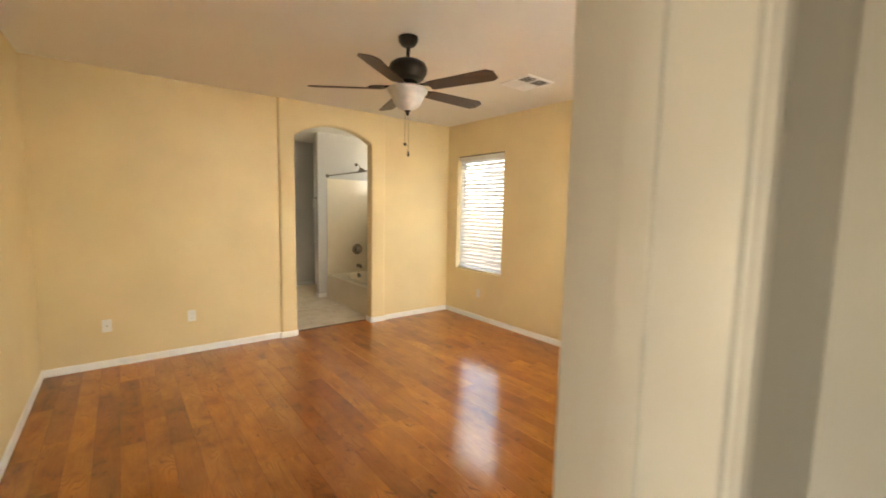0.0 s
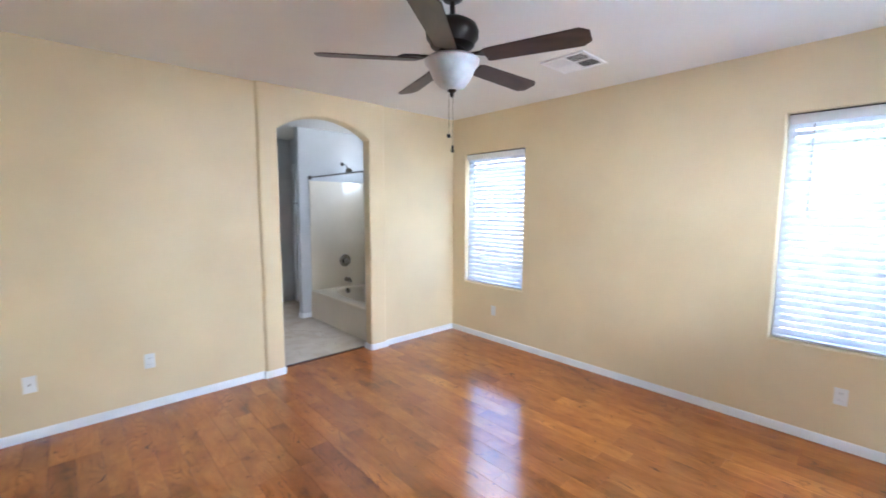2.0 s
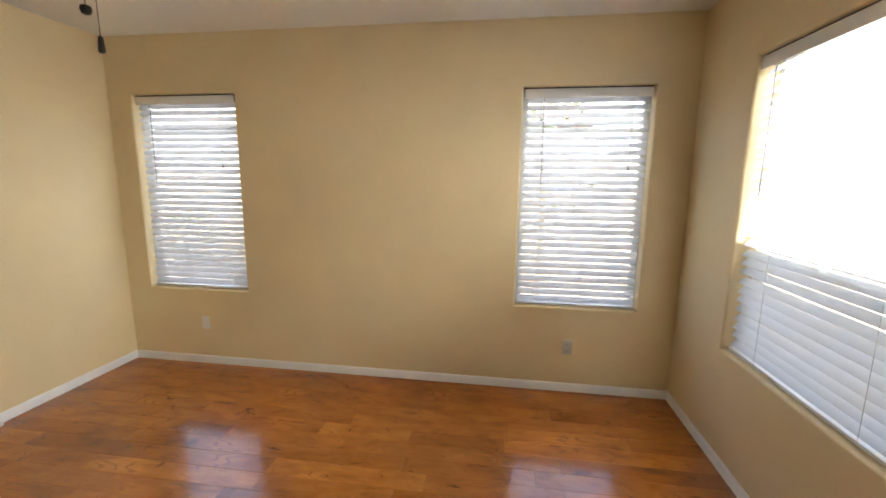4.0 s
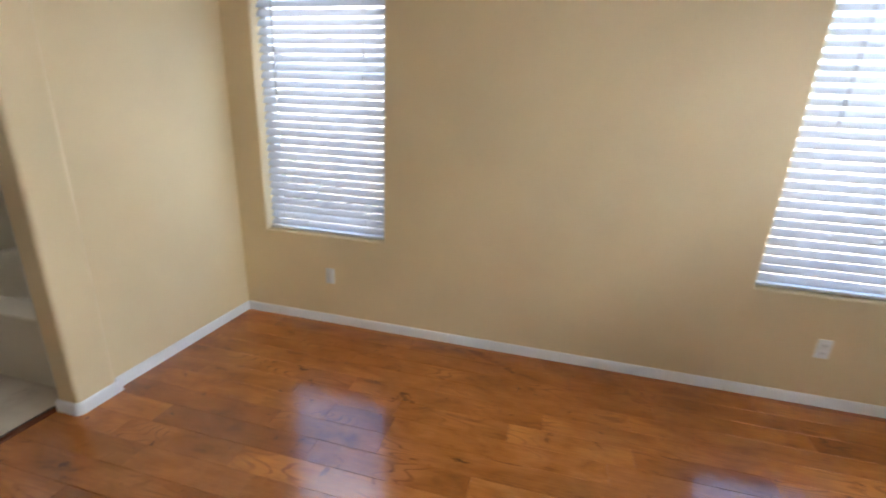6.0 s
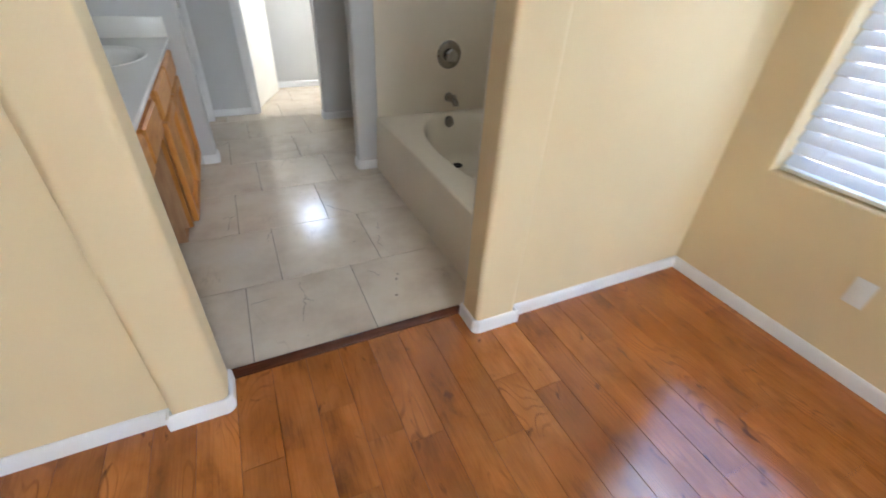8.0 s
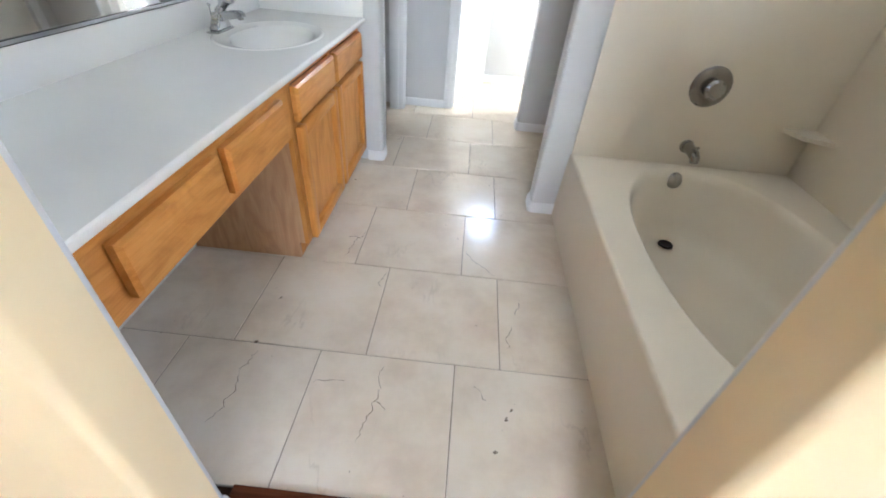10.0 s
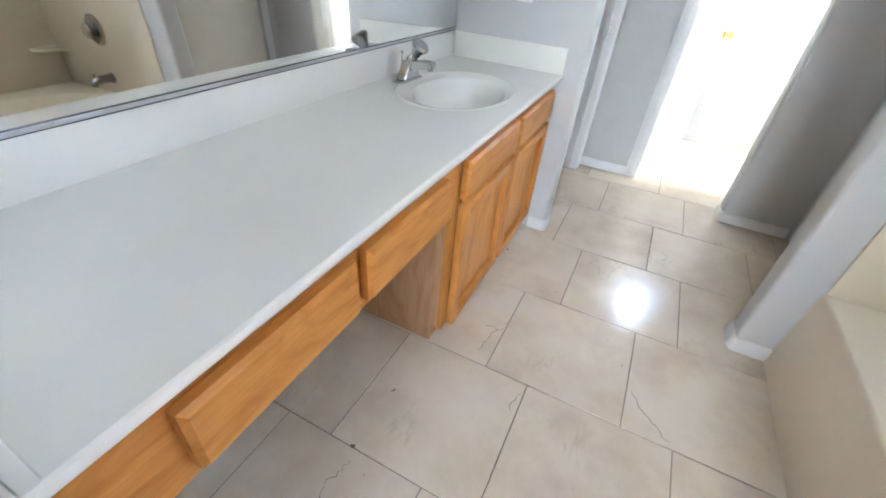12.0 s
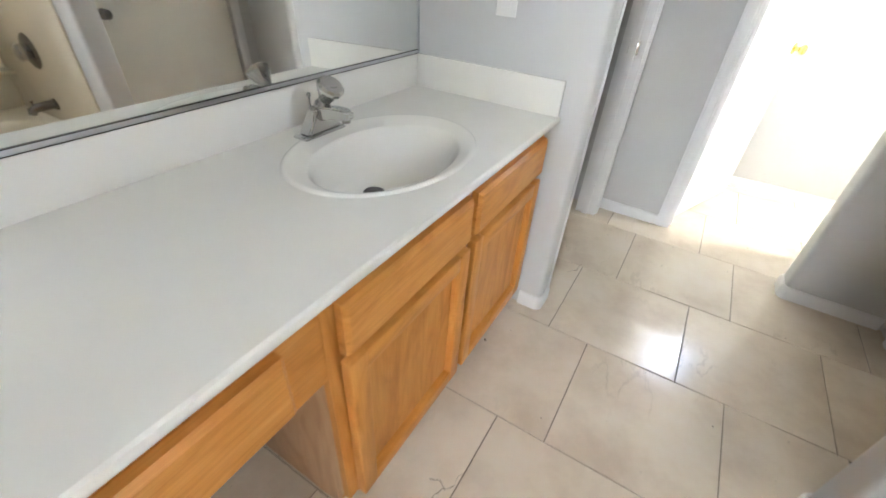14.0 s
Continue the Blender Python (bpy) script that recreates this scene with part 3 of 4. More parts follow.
# added high window for the tub's fill lamp, out of view
window_unit("added_window_tub", pose(XE + 0.10, 5.84, 2.11), 0.88, 0.46)
# added window for the small room's fill lamp, out of view
window_unit("added_window_wc", pose(XE + 0.10, 8.98, 1.04), 0.62, 1.12)
window_unit("window_4", pose(3.21, 9.765, 1.61, 0, 0, 90), 0.50, 0.64)


def slat_mesh(length, tilt, width=0.050, crown=0.003, thick=0.0028):
    bm = bmesh.new()
    prof = []
    for k in range(4):
        s = -width / 2 + width * k / 3
        prof.append((s, crown * (1 - (2 * s / width) ** 2)))
    outline = prof + [(s, z - thick) for s, z in reversed(prof)]
    lo = [bm.verts.new((s, 0, z)) for s, z in outline]
    hi = [bm.verts.new((s, length, z)) for s, z in outline]
    bm.faces.new(lo)
    bm.faces.new(hi[::-1])
    for k in range(8):
        bm.faces.new((lo[k], lo[(k + 1) % 8], hi[(k + 1) % 8], hi[k]))
    bmesh.ops.recalc_face_normals(bm, faces=bm.faces)
    bm.transform(Matrix.Rotation(radians(-tilt), 4, "Y"))
    return mesh_of("slat", bm, SLAT, 30)


def blind(m, w, wand=0.14, tilt=35.0, n=29):
    """Slatted blind: local x outwards, y along, z up from the sill."""
    th = thing("window_blind", m, "white faux-wood slatted blind, lowered with slats tilted", "blind", "bedroom window blinds")
    me = slat_mesh(w - 0.012, tilt)
    z0, z1 = 0.055, ZH - 0.085
    for k in range(n):
        ob = part("slat", me, SLAT, th, local=True)
        ob.location = (0.03 + 0.0008 * math.sin(k * 2.3), 0.006, z0 + (z1 - z0) * k / (n - 1))
        ob.rotation_euler = (radians(0.12 * math.sin(k * 1.7)), radians(0.6 * math.sin(k * 3.1)), 0)
    part("valance", boxed(-0.012, 0.002, ZH - 0.075, -0.002, w - 0.002, ZH - 0.012, bevel=0.003), PLASTIC, th, local=True)
    # dark colour puts in the shadow line over and beside the valance
    part("headrail", boxed(0.0, 0.001, ZH - 0.055, 0.055, w - 0.001, ZH - 0.001, bevel=0.002), BRONZE, th, "headrail darkened as the shadow gap above the valance", local=True)
    part("bottom_rail", boxed(0.004, 0.006, 0.008, 0.056, w - 0.006, 0.026, bevel=0.004), PLASTIC, th, local=True)
    for y in [0.14 * w, 0.86 * w] + ([0.5 * w] if w > 1.2 else []):
        for x in (0.004, 0.056):
            part("ladder_cord", tube([(x, y, 0.02), (x, y, ZH - 0.05)], 0.0011, 6), CORD, th, local=True)
    part("tilt_wand", tube([(-0.016, w - wand, ZH - 0.085), (-0.018, w - wand, ZH - 0.72)], 0.0038, 8), WAND, th, "thin grey tilt wand", local=True)
    for k, (dy, dz) in enumerate(((0.13, 0.42), (0.135, 0.55))):
        part("lift_cord", tube([(-0.014, dy, ZH - 0.07), (-0.015, dy, ZH - dz)], 0.0010, 6), CORD, th, local=True)
        part("tassel", lathe([(0, -0.035), (0.007, -0.032), (0.006, -0.012), (0.002, 0), (0, 0)], 10, Matrix.Translation((-0.015, dy, ZH - dz))), WAND, th, "small grey cord tassel", local=True)
    return th


b1 = blind(pose(XE + 0.028, WIN_E[0][0] + 0.012, WZ0), WIN_E[0][1] - WIN_E[0][0] - 0.024, tilt=59.0)
b2 = blind(pose(XE + 0.028, WIN_E[1][0] + 0.012, WZ0), WIN_E[1][1] - WIN_E[1][0] - 0.024, tilt=50.0)
b3 = blind(pose(WIN_S[0] + 0.012, YS - 0.03, WZ0, 0, 0, -90), WIN_S[1] - WIN_S[0] - 0.024, tilt=46.0)
tagged(b3, "wide white faux-wood slatted blind, lowered with slats tilted")


# ---- bedroom things ----
def ceiling_fan(x, y, first):
    f = thing("ceiling_fan", pose(x, y, CH), "dark bronze ceiling fan with five walnut blades and glass bowl", "ceiling fan")
    part("canopy", lathe([(0, 0), (0.068, 0), (0.071, -0.012), (0.066, -0.035), (0.048, -0.058), (0.03, -0.068), (0, -0.07)], 32), BRONZE, f, local=True)
    part("downrod", lathe([(0, -0.06), (0.0135, -0.06), (0.0135, -0.15), (0.028, -0.152), (0.028, -0.168), (0, -0.17)], 20), BRONZE, f, local=True)
    part("motor_housing", lathe([(0, -0.155), (0.05, -0.155), (0.095, -0.165), (0.125, -0.185), (0.137, -0.215), (0.135, -0.245), (0.118, -0.268), (0.113, -0.283), (0.09, -0.295), (0.06, -0.30), (0, -0.30)], 40), BRONZE, f, local=True)
    part("switch_housing", lathe([(0, -0.295), (0.062, -0.295), (0.075, -0.312), (0.075, -0.34), (0.055, -0.356), (0, -0.358)], 32), BRONZE, f, local=True)
    part("glass_bowl", lathe([(0.055, -0.342), (0.13, -0.346), (0.145, -0.358), (0.141, -0.374), (0.122, -0.394), (0.112, -0.420), (0.095, -0.455), (0.068, -0.486), (0.03, -0.502), (0, -0.504)], 40), BOWL, f, "frosted white alabaster glass bowl", local=True)
    part("finial", lathe([(0, -0.496), (0.022, -0.500), (0.025, -0.508), (0.012, -0.517), (0.012, -0.526), (0.006, -0.538), (0, -0.542)], 20), BRONZE, f, local=True)
    out = [(0.0, -0.050), (0.02, -0.056), (0.465, -0.070), (0.505, -0.040), (0.505, 0.040), (0.465, 0.070), (0.02, 0.056), (0.0, 0.050)]
    bm = prism(out, "z", -0.003, 0.003)
    bmesh.ops.bevel(bm, geom=[e for e in bm.edges], offset=0.0012, segments=1, affect="EDGES")
    blade_me = mesh_of("blade", bm, BLADE, 30)
    iron = bmesh.new()
    box(iron, 0.06, -0.016, -0.345, 0.16, 0.016, -0.335, bevel=0.002)
    bm2 = prism([(0.15, -0.014), (0.18, -0.036), (0.25, -0.030), (0.28, 0), (0.25, 0.030), (0.18, 0.036), (0.15, 0.014)], "z", -0.349, -0.341)
    tmp = bpy.data.meshes.new("iron_plate")
    bm2.to_mesh(tmp)
    bm2.free()
    iron.from_mesh(tmp)
    bpy.data.meshes.remove(tmp)
    iron_me = mesh_of("blade_iron", iron, BRONZE, 30)
    for k in range(5):
        turn = pose(0, 0, 0, 0, 0, first + 72 * k)
        i = part("blade_iron", iron_me, BRONZE, f, local=True)
        i.matrix_basis = turn
        b = part("blade", blade_me, BLADE, f, "dark walnut fan blade", local=True)
        b.matrix_basis = turn @ pose(0.185, 0, -0.356, -12, 0, 0)
    for dx, ln, col in ((-0.012, 0.725, 0), (0.016, 0.785, 1)):
        ch = part("pull_chain", tube([(dx, 0.01, -0.52), (dx, 0.01, -ln)], 0.0016, 6), NICKEL, f, "thin metal pull chain", local=True)
        pr = [(0, 0.0), (0.010, -0.004), (0.012, -0.012), (0.009, -0.02), (0, -0.024)] if col == 0 else [(0, 0.004), (0.005, 0), (0.008, -0.03), (0.006, -0.036), (0, -0.037)]
        part("fob", lathe(pr, 14, Matrix.Translation((dx, 0.01, -ln))), BRONZE, ch, "dark turned chain fob", local=True)


ceiling_fan(2.05, 3.0, 1.0)


def ceiling_vent(x0, y0, x1, y1):
    v = thing("ceiling_vent", pose((x0 + x1) / 2, (y0 + y1) / 2, CH), "white metal ceiling air register with louvres", "air vent")
    z = CH
    t = 0.028
    for s in ((x0, y0, x1, y0 + t), (x0, y1 - t, x1, y1), (x0, y0 + t, x0 + t, y1 - t), (x1 - t, y0 + t, x1, y1 - t)):
        part("frame", boxed(s[0], s[1], z - 0.013, s[2], s[3], z - 0.0002, bevel=0.0025), VENTW, v)
    # flat dark plate, the duct's shade put into its colour
    part("backing", boxed(x0 + t, y0 + t, z - 0.003, x1 - t, y1 - t, z - 0.0004), VENTIN, v, "dark plate painted as the shade inside the duct")
    xm, ym = (x0 + x1) / 2, (y0 + y1) / 2
    part("divider", boxed(xm - 0.012, y0 + t, z - 0.010, xm + 0.012, y1 - t, z - 0.0035), VENTW, v)
    part("divider", boxed(x0 + t, ym - 0.012, z - 0.0105, x1 - t, ym + 0.012, z - 0.0035), VENTW, v)
    def louvres(a0, b0, a1, b1, along, lean):
        n = 7
        for k in range(n):
            f = (k + 0.5) / n
            if along == "x":
                c, L, rot = ((a0 + a1) / 2, b0 + (b1 - b0) * f, z - 0.0105), a1 - a0, (lean, 0, 0)
                bm = boxed(-L / 2, -0.009, -0.0006, L / 2, 0.009, 0.0006)
            else:
                c, L, rot = (a0 + (a1 - a0) * f, (b0 + b1) / 2, z - 0.0105), b1 - b0, (0, lean, 0)
                bm = boxed(-0.009, -L / 2, -0.0006, 0.009, L / 2, 0.0006)
            bm.transform(pose(*c, *rot))
            part("slat", bm, VENTW, v)
    louvres(x0 + t, y0 + t, xm, ym, "x", 24)
    louvres(xm, y0 + t, x1 - t, ym, "y", -20)
    louvres(x0 + t, ym, xm, y1 - t, "y", 22)
    louvres(xm, ym, x1 - t, y1 - t, "x", -20)


ceiling_vent(3.29, 2.965, 3.65, 3.33)


def wall_plate(m, kind, label):
    """An outlet or switch plate in the local x-z plane, facing local -y."""
    th = thing("wall_outlet" if kind != "switch" else "light_switch", m, label, "outlet" if kind != "switch" else "switch")
    part("cover_plate", boxed(-0.036, -0.006, -0.059, 0.036, 0.0, 0.059, bevel=0.003), PLASTIC, th, local=True)
    if kind == "duplex":
        for z in (-0.024, 0.024):
            r = part("receptacle", boxed(-0.017, -0.0085, z - 0.016, 0.017, -0.005, z + 0.016, bevel=0.002), PLASTIC, th, local=True)
            for x in (-0.007, 0.007):
                part("slot", boxed(x - 0.0012, -0.0089, z - 0.006, x + 0.0012, -0.0083, z + 0.006), DARK, r, local=True)
    elif kind == "cable":
        part("jack", lathe([(0, 0), (0.006, 0), (0.006, 0.009), (0.002, 0.012), (0, 0.012)], 14, Matrix.Translation((0, -0.005, 0)) @ Matrix.Rotation(radians(90), 4, "X")), NICKEL, th, "threaded cable jack", local=True)
    elif kind == "switch":
        part("rocker", boxed(-0.016, -0.010, -0.033, 0.016, -0.005, 0.033, bevel=0.002), PLASTIC, th, local=True)
    else:
        part("insert", boxed(-0.018, -0.0085, -0.034, 0.018, -0.005, 0.034, bevel=0.002), PLASTIC, th, local=True)


wall_plate(pose(0.252, YN, 0.395), "cable", "white wall plate with a cable jack")
wall_plate(pose(0.937, YN, 0.392), "duplex", "white duplex outlet on yellow wall")
wall_plate(pose(XE, 4.612, 0.375, 0, 0, -90), "blank", "cream wall plate under the window")
wall_plate(pose(XE, 1.542, 0.365, 0, 0, -90), "duplex", "white duplex outlet under the window")
wall_plate(pose(XW, 3.04, 0.395, 0, 0, 90), "cable", "white wall plate with a cable jack")
wall_plate(pose(1.68, YV, 1.20), "switch", "white plate on grey wall above the backsplash")


# ---- bath things ----
def oval_deck(bm, rect, z, rings, n=64, power=2.0):
    """A flat deck over rect with an oval basin let into it. rings: (cx, cy, ax, ay, z), from the rim down."""
    x0, y0, x1, y1 = rect
    cx, cy = rings[0][0], rings[0][1]
    angs = {2 * math.pi * k / n for k in range(n)} | {math.atan2(y - cy, x - cx) % (2 * math.pi) for x in (x0, x1) for y in (y0, y1)}
    angs = sorted(angs)
    outer, loops = [], []
    for a in angs:
        c, s = math.cos(a), math.sin(a)
        k = min(((x1 - cx) / c if c > 0 else (x0 - cx) / c) if abs(c) > 1e-9 else 1e9, ((y1 - cy) / s if s > 0 else (y0 - cy) / s) if abs(s) > 1e-9 else 1e9)
        outer.append(bm.verts.new((cx + k * c, cy + k * s, z)))
    for rx, ry, ax, ay, rz in rings:
        loop = []
        for a in angs:
            c, s = math.cos(a), math.sin(a)
            r = (abs(c / ax) ** power + abs(s / ay) ** power) ** (-1 / power)
            loop.append(bm.verts.new((rx + r * c, ry + r * s, rz)))
        loops.append(loop)
    for a, b in zip([outer] + loops, loops):
        for k in range(len(angs)):
            q = (k + 1) % len(angs)
            bm.faces.new((a[k], a[q], b[q], b[k]))
    bm.faces.new(loops[-1])
    return outer


def bathtub():
    tub = thing("bathtub", pose(3.73, 6.28, 0), "cream-white acrylic bathtub with oval basin and flat apron", "bathtub")
    y0, y1, x1 = YB, YT, XE
    bm = bmesh.new()
    cx, cy = 3.715, 6.32
    rings = [(cx, cy, 0.425, 0.775, ZT), (cx, cy, 0.417, 0.765, ZT - 0.004), (cx, cy, 0.408, 0.752, ZT - 0.016), (cx, cy, 0.399, 0.735, ZT - 0.05), (cx, cy, 0.385, 0.70, 0.21), (cx, cy + 0.01, 0.36, 0.655, 0.11), (cx, cy + 0.02, 0.33, 0.615, 0.065), (cx, cy + 0.03, 0.28, 0.56, 0.044), (cx, cy + 0.04, 0.15, 0.36, 0.036)]
    oval_deck(bm, (XT + 0.012, y0, x1, y1), ZT, rings, 72, 2.3)
    prof = [(XT + 0.012, ZT), (XT + 0.004, ZT - 0.004), (XT, ZT - 0.013), (XT - 0.015, 0.0), (XT + 0.03, 0.0)]
    vs = [[bm.verts.new((x, y, z)) for x, z in prof] for y in (y0, y1)]
    for k in range(len(prof) - 1):
        bm.faces.new((vs[0][k], vs[1][k], vs[1][k + 1], vs[0][k + 1]))
    bmesh.ops.remove_doubles(bm, verts=bm.verts, dist=0.0005)
    bmesh.ops.recalc_face_normals(bm, faces=bm.faces)
    part("tub_shell", bm, ACRYLIC, tub)
    # drain and overflow
    part("drain", lathe([(0, 0.002), (0.02, 0.002), (0.034, 0.006), (0.038, 0.002), (0.038, -0.004), (0, -0.004)], 28, Matrix.Translation((3.688, 6.862, 0.053))), BRONZE, tub, "dark metal drain")
    part("overflow_plate", lathe([(0, 0), (0.043, 0), (0.043, 0.006), (0.035, 0.013), (0, 0.015)], 28, Matrix.Translation((3.686, 7.060, 0.332)) @ Matrix.Rotation(radians(68), 4, "X")), NICKEL, tub, "round nickel overflow plate")


def surround():
    th = thing("tub_surround", pose(3.73, YT, ZT), "smooth cream-white acrylic tub surround panels", "tub surround")
    z0, z1, t = ZT + 0.001, 2.0, 0.014
    part("panel", boxed(XT + 0.004, YT - t, z0, XE - t, YT - 0.001, z1, bevel=0.005), ACRYLIC, th)
    part("panel", boxed(XE - t, YB + t, z0, XE - 0.001, YT - 0.001, z1, bevel=0.005), ACRYLIC, th)
    part("panel", boxed(XT + 0.004, YB + 0.001, z0, XE - t, YB + t, z1, bevel=0.005), ACRYLIC, th)
    part("corner_ledge", prism([(XE - t, YT - t), (XE - t - 0.16, YT - t), (XE - t - 0.11, YT - t - 0.11), (XE - t, YT - t - 0.16)], "z", 0.62, 0.64), ACRYLIC, th)


def fittings():
    yw = YT - 0.014
    back = Matrix.Rotation(radians(90), 4, "X")
    v = thing("shower_valve", pose(3.690, yw, 0.797), "round brushed nickel shower valve with lever knob", "shower valve")
    m = Matrix.Translation((3.690, yw, 0.797)) @ back
    part("escutcheon", lathe([(0, 0), (0.093, 0), (0.095, 0.004), (0.084, 0.012), (0.05, 0.017), (0, 0.018)], 40, m), NICKEL, v)
    part("handle", lathe([(0, 0.015), (0.03, 0.015), (0.03, 0.03), (0.043, 0.036), (0.046, 0.055), (0.036, 0.066), (0, 0.068)], 24, m), CHROME, v, "chrome knob handle")
    s = thing("tub_spout", pose(3.705, yw, 0.500), "brushed nickel tub spout", "tub spout")
    part("flange", lathe([(0, 0), (0.034, 0), (0.034, 0.008), (0.026, 0.014), (0, 0.014)], 28, Matrix.Translation((3.705, yw, 0.500)) @ back), NICKEL, s)
    part("spout", tube([(3.705, yw, 0.503), (3.705, yw - 0.05, 0.503), (3.705, yw - 0.10, 0.499), (3.705, yw - 0.125, 0.487), (3.705, yw - 0.132, 0.465)], [0.026, 0.026, 0.025, 0.023, 0.018], 20), NICKEL, s)
    part("diverter", lathe([(0, 0), (0.006, 0), (0.006, 0.014), (0.009, 0.016), (0.009, 0.022), (0, 0.023)], 14, Matrix.Translation((3.705, yw - 0.11, 0.519))), NICKEL, s)
    h = thing("wall_shower", pose(3.68, YT, 2.27), "brushed nickel shower head on a bent arm", "shower head")
    part("flange", lathe([(0, 0), (0.03, 0), (0.028, 0.008), (0.012, 0.014), (0, 0.014)], 24, Matrix.Translation((3.68, YT, 2.27)) @ back), NICKEL, h)
    part("arm", tube([(3.68, YT, 2.27), (3.68, YT - 0.06, 2.272), (3.68, YT - 0.11, 2.25), (3.68, YT - 0.15, 2.21)], 0.0105, 14), CHROME, h)
    part("head", lathe([(0, 0.0), (0.014, 0.0), (0.016, -0.02), (0.03, -0.045), (0.05, -0.062), (0.052, -0.075), (0.045, -0.08), (0, -0.082)], 32, Matrix.Translation((3.68, YT - 0.15, 2.212)) @ Matrix.Rotation(radians(-40), 4, "X")), NICKEL, h)
    r = thing("shower_rod", pose(XT + 0.02, 6.3, 2.045), "straight dark nickel shower curtain rod", "curtain rod")
    part("rod", tube([(XT + 0.02, YB, 2.045), (XT + 0.02, YT, 2.045)], 0.0125, 16), NICKEL, r)
    for y, s2 in ((YT, 1), (YB, -1)):
        part("end_flange", lathe([(0, 0), (0.032, 0), (0.03, 0.01), (0.018, 0.022), (0, 0.022)], 24, Matrix.Translation((XT + 0.02, y, 2.045)) @ Matrix.Rotation(radians(90 * s2), 4, "X")), NICKEL, r)
    t = thing("towel_ring", pose(2.99, 7.19, 1.67), "white towel ring on chrome mount at grey wall end", "towel ring")
    part("mount", lathe([(0, 0), (0.024, 0), (0.024, 0.006), (0.012, 0.012), (0.012, 0.045), (0.015, 0.052), (0, 0.055)], 20, Matrix.Translation((2.99, 7.19, 1.672)) @ Matrix.Rotation(radians(-90), 4, "Y")), CHROME, t)
    ring = [(2.945 + 0.008 * math.sin(a), 7.19 + 0.062 * math.sin(a), 1.588 + 0.078 * math.cos(a)) for a in [2 * math.pi * k / 40 for k in range(41)]]
    part("ring", tube(ring, 0.0075, 10), PLASTIC, t, "glossy white ring")


bathtub()
surround()
fittings()


def front(name, y0, y1, z0, z1, x, parent, mat, raised):
    """A drawer front (bevelled slab) or a framed door with a flat panel, proud of the face frame."""
    x, d = x + 0.005, 0.029
    if not raised:
        bm = boxed(x, y0, z0, x + d, y1, z1)
        bmesh.ops.bevel(bm, geom=[e for e in bm.edges if all(v.co.x > x + 0.01 for v in e.verts)], offset=0.010, segments=1, affect="EDGES")
        front_board = part(name, bm, mat, parent)
        part("cleat", boxed(x - 0.005, y0 + 0.05, z0 + 0.03, x, y1 - 0.05, z1 - 0.03), OAK_Y, front_board)
        return front_board
    door = part(name, boxed(x, y0 + 0.02, z0 + 0.02, x + 0.005, y1 - 0.02, z1 - 0.02), OAK_Z, parent)
    w = 0.052
    for nm, s, mt in (("stile", (y0, y0 + w, z0, z1), OAK_Z), ("stile", (y1 - w, y1, z0, z1), OAK_Z), ("rail", (y0 + w, y1 - w, z0, z0 + w), OAK_Y), ("rail", (y0 + w, y1 - w, z1 - w, z1), OAK_Y)):
        part(nm, boxed(x, s[0], s[2], x + d, s[1], s[3], bevel=0.004), mt, door)
    for z in (z0 + 0.07, z1 - 0.07):
        part("hinge", boxed(x - 0.005, y1 - 0.05, z - 0.02, x, y1 - 0.02, z + 0.02), NICKEL, door)
    return door


